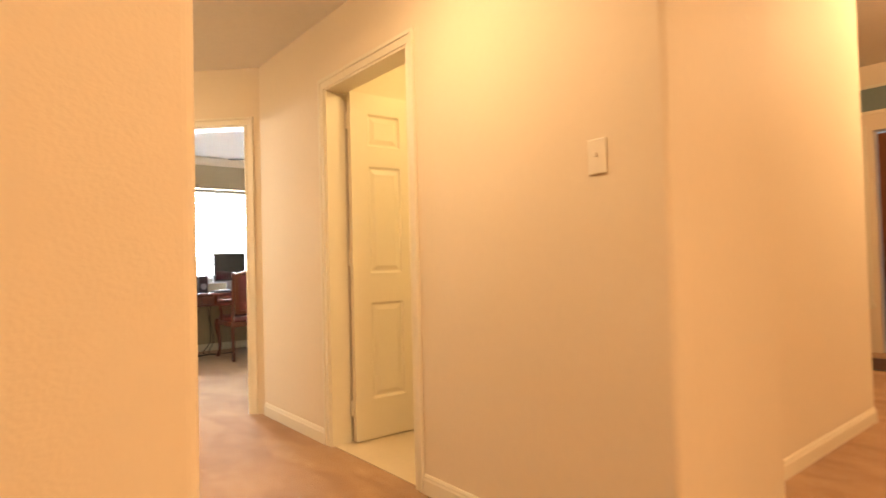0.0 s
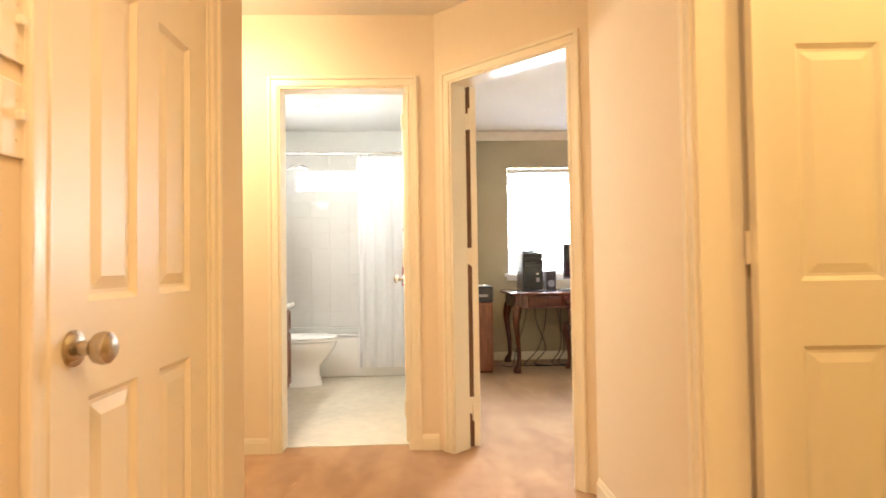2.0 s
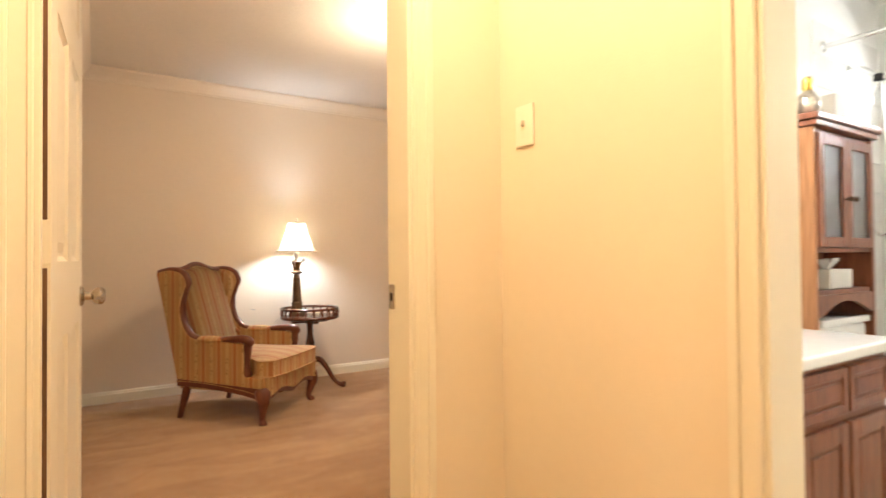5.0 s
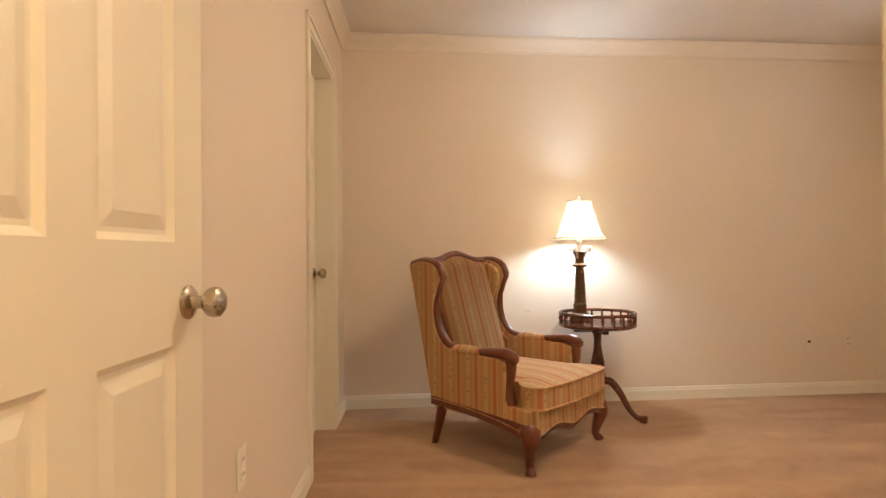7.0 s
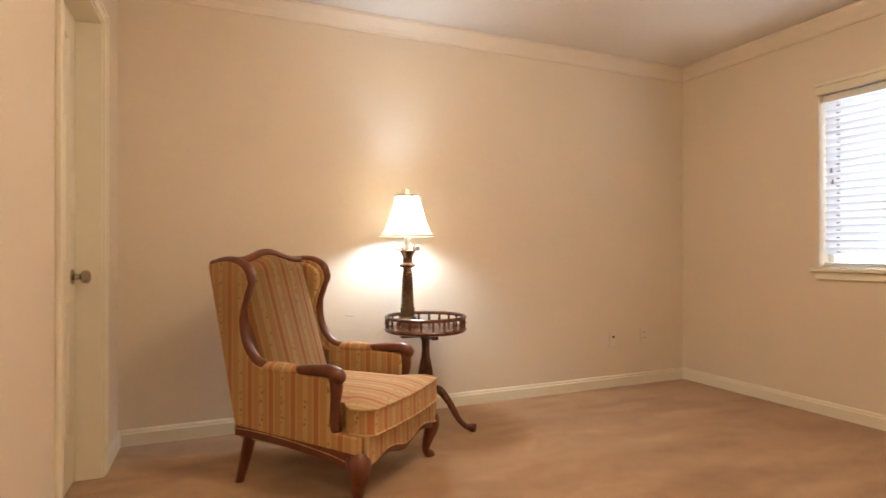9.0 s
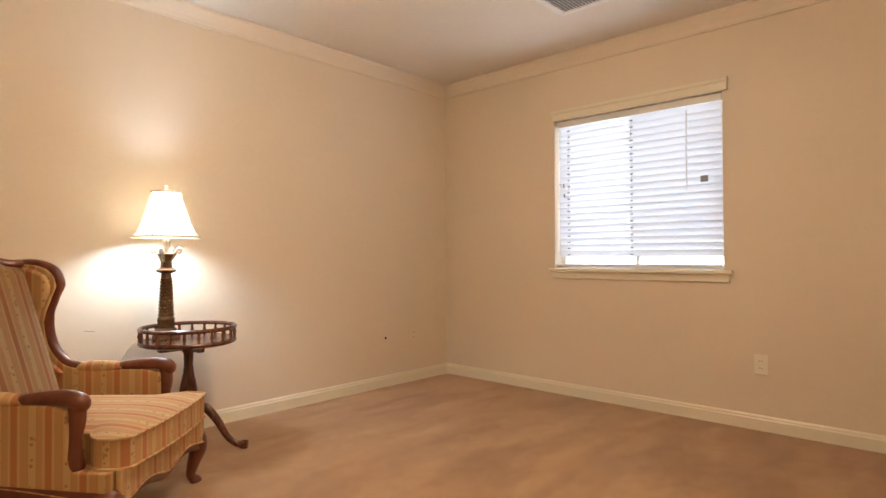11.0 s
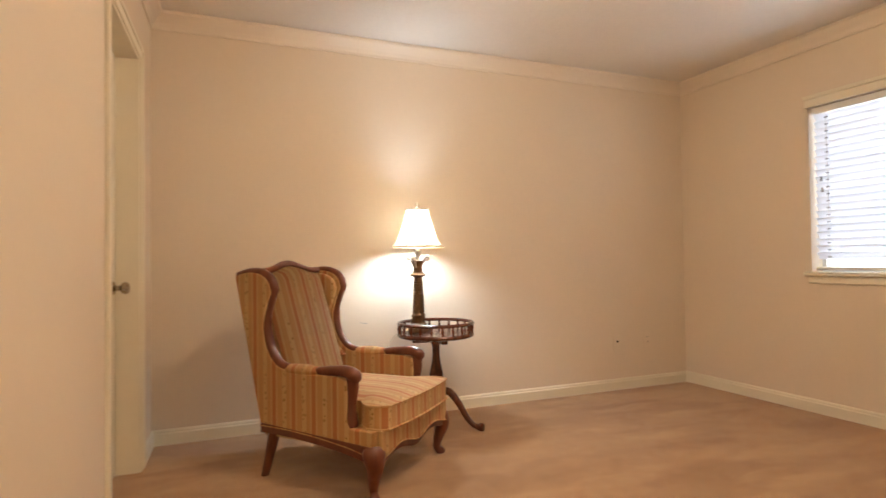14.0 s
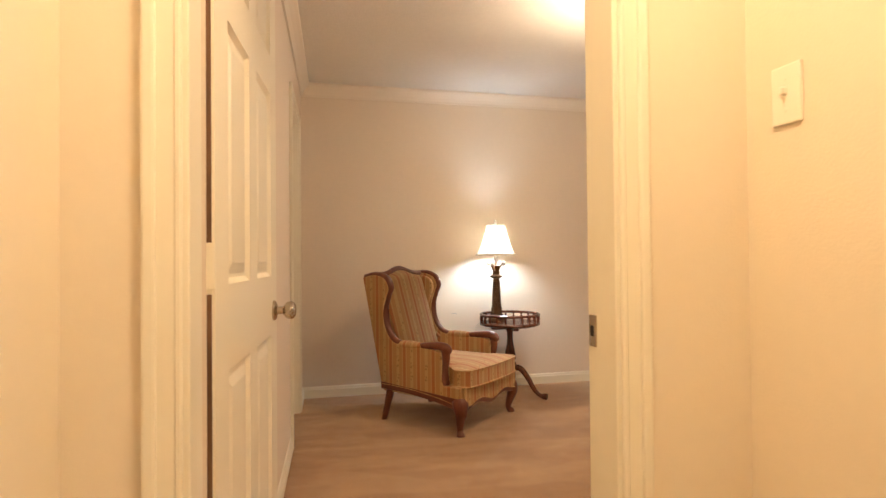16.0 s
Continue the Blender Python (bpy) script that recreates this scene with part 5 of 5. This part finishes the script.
for a, b in ((0.03, 0.66), (0.69, 0.79)):
    p = part("pane", boxes(((a, 0.06, 0.025), (b, 0.065, 0.225))), GLASS, bw)
    p.visible_shadow = False
fanv = thing("exhaust_fan", pose(0.14, 7.02, 2.441), "white square bathroom exhaust fan grille", "vent")
part("grille", boxes(((-0.13, -0.13, -0.022), (0.13, 0.13, -0.004)), bevel=0.008, seg=2), WHITE, fanv)
for i in range(9):
    part("slot", boxes(((-0.10, -0.098 + i * 0.024, -0.0235), (-0.012, -0.090 + i * 0.024, -0.0215)), ((0.012, -0.098 + i * 0.024, -0.0235), (0.10, -0.090 + i * 0.024, -0.0215))), GREY, fanv)
rb = thing("bathrobe", pose(1.016, 6.92, 1.57), "maroon terry bathrobe hanging on a wall hook", "bathrobe")
robe = bmesh.new()
lo = []
for f, w, d in ((0.0, 0.03, 0.02), (0.03, 0.07, 0.05), (0.10, 0.11, 0.08), (0.26, 0.12, 0.098), (0.29, 0.10, 0.085), (0.45, 0.115, 0.10), (0.72, 0.12, 0.105)):
    lo.append([robe.verts.new((-0.012 - 1.6 * d * (1 + math.cos(a)) * 0.5 * (1 + 0.12 * math.sin(5 * a)), w * math.sin(a) * (1 + 0.06 * math.cos(7 * a)), -f)) for a in [2 * math.pi * k / 28 for k in range(28)]])
for p, q in zip(lo, lo[1:]):
    for i in range(28):
        robe.faces.new((p[i], p[(i + 1) % 28], q[(i + 1) % 28], q[i]))
robe.faces.new(lo[0]), robe.faces.new(lo[-1][::-1])
part("cloth", robe, ROBE, rb, smooth=True)
part("hook", tube([(0.004, 0, 0.0), (-0.02, 0, 0.0), (-0.03, 0, 0.03)], 0.005, 8), CHROME, rb)

# ---- study ----
sw_ = thing("window_study", pose(1.91, 8.20, 0), "study window with a white sill", "window", kind="structure")
part("window_sill", boxes(((-0.04, -0.045, 0.882), (1.17, 0.13, 0.912)), bevel=0.006, seg=2), WHITE, sw_)
part("apron", boxes(((-0.02, -0.016, 0.84), (1.15, 0.0, 0.882)), bevel=0.004), WHITE, sw_)
part("window_frame", boxes(((0.0, 0.10, 0.912), (0.03, 0.135, 2.05)), ((1.10, 0.10, 0.912), (1.13, 0.135, 2.05)), ((0.03, 0.10, 0.912), (1.10, 0.135, 0.94)), ((0.03, 0.10, 2.02), (1.10, 0.135, 2.05)), ((0.545, 0.10, 0.94), (0.585, 0.135, 2.02))), WHITE, sw_)
for a, b in ((0.03, 0.545), (0.585, 1.10)):
    p = part("pane", boxes(((a, 0.112, 0.94), (b, 0.116, 2.02))), GLASS, sw_)
    p.visible_shadow = False
window_blind("window_blind", pose(1.915, 8.205, 0), 1.12, 0.912, 2.04, "white slatted blind over the bright study window", 24, (0.25, 0.87))
desk = thing("writing_desk", pose(1.825, 7.41, 0), "dark mahogany writing desk with cabriole legs and drawers", "desk")
part("desktop", boxes(((-0.02, -0.02, 0.725), (1.27, 0.72, 0.75)), bevel=0.008, seg=2), MAHOG, desk)
part("carcass", boxes(((0.03, 0.03, 0.60), (1.22, 0.67, 0.725)), bevel=0.003), MAHOG, desk)
for a, b in ((0.16, 0.46), (0.50, 0.78), (0.82, 1.10)):
    d = part("drawer", boxes(((a, 0.016, 0.622), (b, 0.032, 0.710)), bevel=0.004), WALNUT, desk)
    part("pull", lathe([(0.007, 0), (0.006, 0.012), (0.013, 0.018), (0.010, 0.026)], 10), BRONZE, d, m=pose((a + b) / 2, 0.016, 0.665, 90), smooth=True)
for x, y, sx, sy in ((0.055, 0.055, -1, -1), (1.195, 0.055, 1, -1), (0.055, 0.645, -1, 1), (1.195, 0.645, 1, 1)):
    pts = spline([(0, 0, 0.62), (0.014 * sx, 0.014 * sy, 0.52), (0.016 * sx, 0.016 * sy, 0.44), (-0.004 * sx, -0.004 * sy, 0.24), (-0.008 * sx, -0.008 * sy, 0.10), (0.010 * sx, 0.010 * sy, 0.04), (0.014 * sx, 0.014 * sy, 0.0)], 4)
    rd = [0.040, 0.040, 0.039, 0.038, 0.037, 0.035, 0.033, 0.031, 0.029, 0.027, 0.025, 0.023, 0.022, 0.021, 0.020, 0.020, 0.020, 0.022, 0.024, 0.028, 0.032, 0.036, 0.037, 0.036, 0.030]
    part("leg", tube(pts, rd[:len(pts)], 10), MAHOG, desk, "cabriole leg with ball foot", pose(x, y, 0), True)
pc = thing("computer_tower", pose(2.075, 7.86, 0.75), "black desktop computer tower on the desk", "computer")
part("case", boxes(((-0.10, -0.18, 0.01), (0.10, 0.20, 0.375)), bevel=0.008, seg=2), BLACK, pc)
part("front_bezel", boxes(((-0.095, -0.192, 0.015), (0.095, -0.180, 0.37)), bevel=0.006), SCREEN, pc)
for z in (0.30, 0.25):
    part("drive_bay", boxes(((-0.078, -0.196, z), (0.078, -0.191, z + 0.035)), bevel=0.002), BLACK, pc)
part("power_button", lathe([(0.012, 0), (0.011, 0.004)], 14), CHROME, pc, m=pose(0.04, -0.192, 0.17, 90))
part("port", boxes(((0.03, -0.195, 0.09), (0.06, -0.191, 0.13))), GREY, pc)
ex = thing("external_drive", pose(2.06, 7.82, 1.128), "small flat black box on the computer tower", "drive")
part("box", boxes(((-0.075, -0.05, 0), (0.075, 0.05, 0.02)), bevel=0.004), BLACK, ex)
spk = thing("desk_speaker", pose(2.27, 7.82, 0.75), "small black loudspeaker on the desk", "speaker")
part("cabinet", boxes(((-0.05, -0.06, 0), (0.05, 0.07, 0.195)), bevel=0.008, seg=2), BLACK, spk)
part("cone", lathe([(0.036, 0), (0.034, 0.004), (0.012, 0.001)], 18), GREY, spk, m=pose(0, -0.061, 0.07, 90), smooth=True)
mon = thing("computer_monitor", pose(2.61, 7.87, 0.75), "black flat monitor with a silver stand on the desk", "monitor")
part("bezel", boxes(((-0.19, -0.02, 0.125), (0.19, 0.025, 0.465)), bevel=0.006), BLACK, mon)
part("screen", boxes(((-0.175, -0.0225, 0.150), (0.175, -0.0195, 0.452))), SCREEN, mon)
part("chin", boxes(((-0.19, -0.022, 0.108), (0.19, 0.020, 0.127)), bevel=0.003), GREY, mon)
part("neck", boxes(((-0.035, 0.0, 0.02), (0.035, 0.025, 0.12)), bevel=0.006), GREY, mon)
part("foot", boxes(((-0.11, -0.08, 0.0), (0.11, 0.09, 0.018)), bevel=0.006), GREY, mon)
kb = thing("keyboard", pose(2.52, 7.57, 0.75, 0, 0, 3), "black computer keyboard on the desk", "keyboard")
part("tray", boxes(((-0.21, -0.07, 0), (0.21, 0.07, 0.016)), bevel=0.005), BLACK, kb)
for r in range(4):
    part("key_row", boxes(*[((-0.20 + i * 0.0287, -0.060 + r * 0.031, 0.014), (-0.176 + i * 0.0287, -0.034 + r * 0.031, 0.021)) for i in range(14)]), GREY, kb)
ppr = thing("paper_stack", pose(2.95, 7.55, 0.75, 0, 0, 12), "loose stack of white papers on the desk", "papers")
for i in range(4):
    part("sheet", boxes(((-0.105, -0.14, i * 0.004), (0.105, 0.14, i * 0.004 + 0.003))), PAPER, ppr, m=pose(0, 0, 0, 0, 0, 7 * i - 9))
dl = thing("desk_lamp", pose(3.01, 7.93, 0.75), "brass table lamp with a white shade on the desk", "table lamp")
part("stem", lathe([(0.07, 0), (0.068, 0.012), (0.02, 0.03), (0.014, 0.09), (0.030, 0.13), (0.034, 0.19), (0.016, 0.25), (0.013, 0.32), (0.028, 0.36), (0.030, 0.42), (0.014, 0.46), (0.010, 0.58)], 18), material("brass", (0.55, 0.40, 0.18), 0.3, 1.0), dl, smooth=True)
part("shade", lathe([(0.130, 0.545), (0.132, 0.550), (0.062, 0.775), (0.058, 0.775)], 28), translucent("white_shade", (0.85, 0.84, 0.80), 0.4), dl, "white fabric shade", smooth=True)
dc = thing("desk_armchair", pose(2.65, 7.33, 0, 0, 0, -3), "carved wooden armchair with oxblood leather seat and back", "armchair")
for x, y in ((-0.26, -0.26), (0.26, -0.26)):
    part("rear_leg", tube(spline([(0, -0.02, 0), (0, 0.0, 0.20), (0, 0.01, 0.44), (0, -0.01, 0.62), (0, -0.07, 0.98)], 4), [0.017] + [0.020] * 10 + [0.021] * 6, 10), WALNUT, dc, m=pose(x, y, 0), smooth=True)
for sx in (-1, 1):
    part("front_leg", tube(spline([(0.01 * sx, 0.02, 0), (-0.006 * sx, 0.0, 0.10), (0, 0.0, 0.22), (0.018 * sx, 0.016, 0.36), (0.010 * sx, 0.01, 0.44)], 4), [0.024, 0.022, 0.019, 0.017, 0.017, 0.018, 0.019, 0.020, 0.022, 0.024, 0.026, 0.028, 0.030, 0.031, 0.031, 0.030, 0.028], 10), WALNUT, dc, m=pose(0.27 * sx, 0.27, 0), smooth=True)
    part("arm_support", tube(spline([(0.27 * sx, 0.14, 0.44), (0.29 * sx, 0.10, 0.54), (0.30 * sx, 0.15, 0.645)], 4), 0.016, 8), WALNUT, dc, smooth=True)
    part("armrest", tube(spline([(0.265 * sx, -0.27, 0.68), (0.30 * sx, -0.10, 0.665), (0.31 * sx, 0.10, 0.660), (0.295 * sx, 0.20, 0.635)], 4), 0.019, 10), WALNUT, dc, smooth=True)
part("seat_rail", boxes(((-0.285, -0.27, 0.375), (0.285, 0.285, 0.43)), bevel=0.012, seg=2), WALNUT, dc)
part("seat", boxes(((-0.275, -0.25, 0.42), (0.275, 0.275, 0.485)), bevel=0.028, seg=3), LEATHER, dc, "oxblood leather seat", smooth=True)
bko = [(-0.235, 0.0), (0.235, 0.0)] + [(0.255 - 0.51 * i / 20, 0.44 + 0.07 * math.sin(math.pi * i / 20)) for i in range(21)]
bki = [(-0.205, 0.035), (0.205, 0.035)] + [(0.220 - 0.44 * i / 20, 0.415 + 0.06 * math.sin(math.pi * i / 20)) for i in range(21)]
part("back_frame", slab(bko, 0.036, "y", 0.010), WALNUT, dc, "arched carved wooden back frame", pose(0, -0.275, 0.52, 8))
part("backrest", slab(bki, 0.062, "y", 0.020, 2), LEATHER, dc, "oxblood leather back with nail heads", pose(0, -0.275, 0.52, 8), True)
fc = thing("file_cabinet", pose(1.43, 7.48, 0), "red-brown wooden two-drawer file cabinet", "file cabinet")
part("body", boxes(((-0.22, 0.0, 0.02), (0.22, 0.5, 0.66)), bevel=0.004), CHERRY, fc)
part("plinth", boxes(((-0.21, 0.02, 0.0), (0.21, 0.49, 0.02))), MAHOG, fc)
for z in (0.05, 0.36):
    d = part("drawer", boxes(((-0.20, -0.016, z), (0.20, 0.0, z + 0.285)), bevel=0.005), CHERRY, fc)
    part("pull", tube([(-0.05, -0.016, z + 0.2), (-0.05, -0.035, z + 0.2), (0.05, -0.035, z + 0.2), (0.05, -0.016, z + 0.2)], 0.005, 6), BRONZE, d)
pn = thing("printer", pose(1.47, 7.67, 0.66), "black desktop printer on the file cabinet", "printer")
part("body", boxes(((-0.19, -0.15, 0), (0.19, 0.17, 0.15)), bevel=0.015, seg=2), BLACK, pn)
part("paper", boxes(((-0.11, -0.05, 0.15), (0.15, 0.12, 0.158)), bevel=0.001), PAPER, pn)
part("output_slot", boxes(((-0.14, -0.153, 0.05), (0.14, -0.149, 0.075))), GREY, pn)
wb = thing("wastebasket", pose(3.0, 7.93, 0), "black round wastebasket on the carpet", "wastebasket")
part("bin", lathe([(0.10, 0), (0.105, 0.006), (0.135, 0.26), (0.140, 0.265), (0.130, 0.268), (0.10, 0.02)], 24), BLACK, wb, smooth=True)
random.seed(4)
for k in range(5):
    cb = thing("cable", pose(2.08 + 0.09 * k, 7.87, 0), "black cable hanging behind the desk to the floor", "cable", "desk cables")
    pts = [(0, 0.14, 0.70), (random.uniform(-0.06, 0.06), 0.16, 0.45), (random.uniform(-0.16, 0.1), 0.12, 0.15), (random.uniform(-0.3, 0.0), 0.02, 0.012), (random.uniform(-0.3, 0.2), -0.12, 0.008), (random.uniform(-0.35, 0.2), -0.05, 0.008)]
    part("wire", tube(spline(pts, 6), 0.005, 6), BLACK, cb, smooth=True)
cf = thing("ceiling_fan", pose(2.93, 6.72, 2.442), "grey-bladed ceiling fan under the study ceiling", "ceiling fan")
part("canopy", lathe([(0.065, 0), (0.06, -0.03), (0.018, -0.055), (0.013, -0.06), (0.013, -0.16), (0.02, -0.165)], 20), NICKEL, cf, smooth=True)
part("motor", lathe([(0.06, -0.15), (0.10, -0.17), (0.11, -0.21), (0.10, -0.25), (0.05, -0.27)], 24), NICKEL, cf, smooth=True)
for k in range(5):
    b = part("blade", slab([(0.16, -0.055), (0.60, -0.068), (0.655, -0.05), (0.67, 0.0), (0.655, 0.05), (0.60, 0.068), (0.16, 0.055)], 0.008, "z", 0.002, 1), BLADE, cf, m=pose(0, 0, -0.225, 0, 0, 153 + 72 * k) @ pose(0, 0, 0, -7))
    part("bracket", boxes(((0.08, -0.02, -0.004), (0.20, 0.02, 0.0)), bevel=0.001), NICKEL, b)

# glowing daylight beyond the windows
for x, z, w, h, y, mt in ((2.475, 1.48, 1.7, 1.7, 8.74, DAY), (0.10, 1.93, 1.3, 0.8, 8.60, DAY), (-2.41, 1.44, 2.0, 1.9, 8.75, DIM)):
    tagged(part("backdrop", boxes(((x - w / 2, y, z - h / 2), (x + w / 2, y + 0.01, z + h / 2))), mt), "bright overcast daylight beyond the window", "sky", kind="structure")
pn_ = thing("window_transom_light", pose(7.45, 1.99, 1.6), "dim daylight beyond the front sidelights", "sky", kind="structure")
part("backdrop", boxes(((0, -1.1, -1.3), (0.02, 1.1, 1.2))), glow("porch_daylight", (0.62, 0.74, 0.85), 0.35), pn_)

# tiles of the tub surround, pieces with recessed joints
tagged(part("trim", boxes(((-0.56, 8.114, 0.38), (1.02, 8.119, 1.79))), GROUT), "white tile grout behind the tub", "grout", kind="structure")
sur = thing("wall_tile_back", pose(-0.56, 8.114, 0.394), "glossy white tile surround on the tub's long wall", "tile wall", kind="structure")
sur2 = thing("wall_tile_side", pose(-0.56, 7.318, 0.394, 0, 0, 90), "glossy white tile surround on the tub's end wall", "tile wall", kind="structure")
TW, TH_ = 0.1975, 0.163
tbm = boxes(((0.001, -0.007, 0.001), (TW - 0.001, 0.0, TH_ - 0.001)), bevel=0.0012)
tile0 = part("tile", tbm, TILE, sur)
for own, nx, nz in ((sur, 8, 11), (sur2, 4, 11)):
    for i in range(nx):
        for j in range(nz):
            if own is sur and 8 <= j <= 9 and 1 <= i <= 5:
                continue
            if own is sur and i == 0 and j == 0:
                continue
            o = new("tile", tile0.data)
            o.parent = own
            o.matrix_basis = pose(i * TW + random.uniform(-0.0003, 0.0003), random.uniform(-0.0006, 0.0004), j * TH_, random.uniform(-0.15, 0.15), 0, random.uniform(-0.15, 0.15))
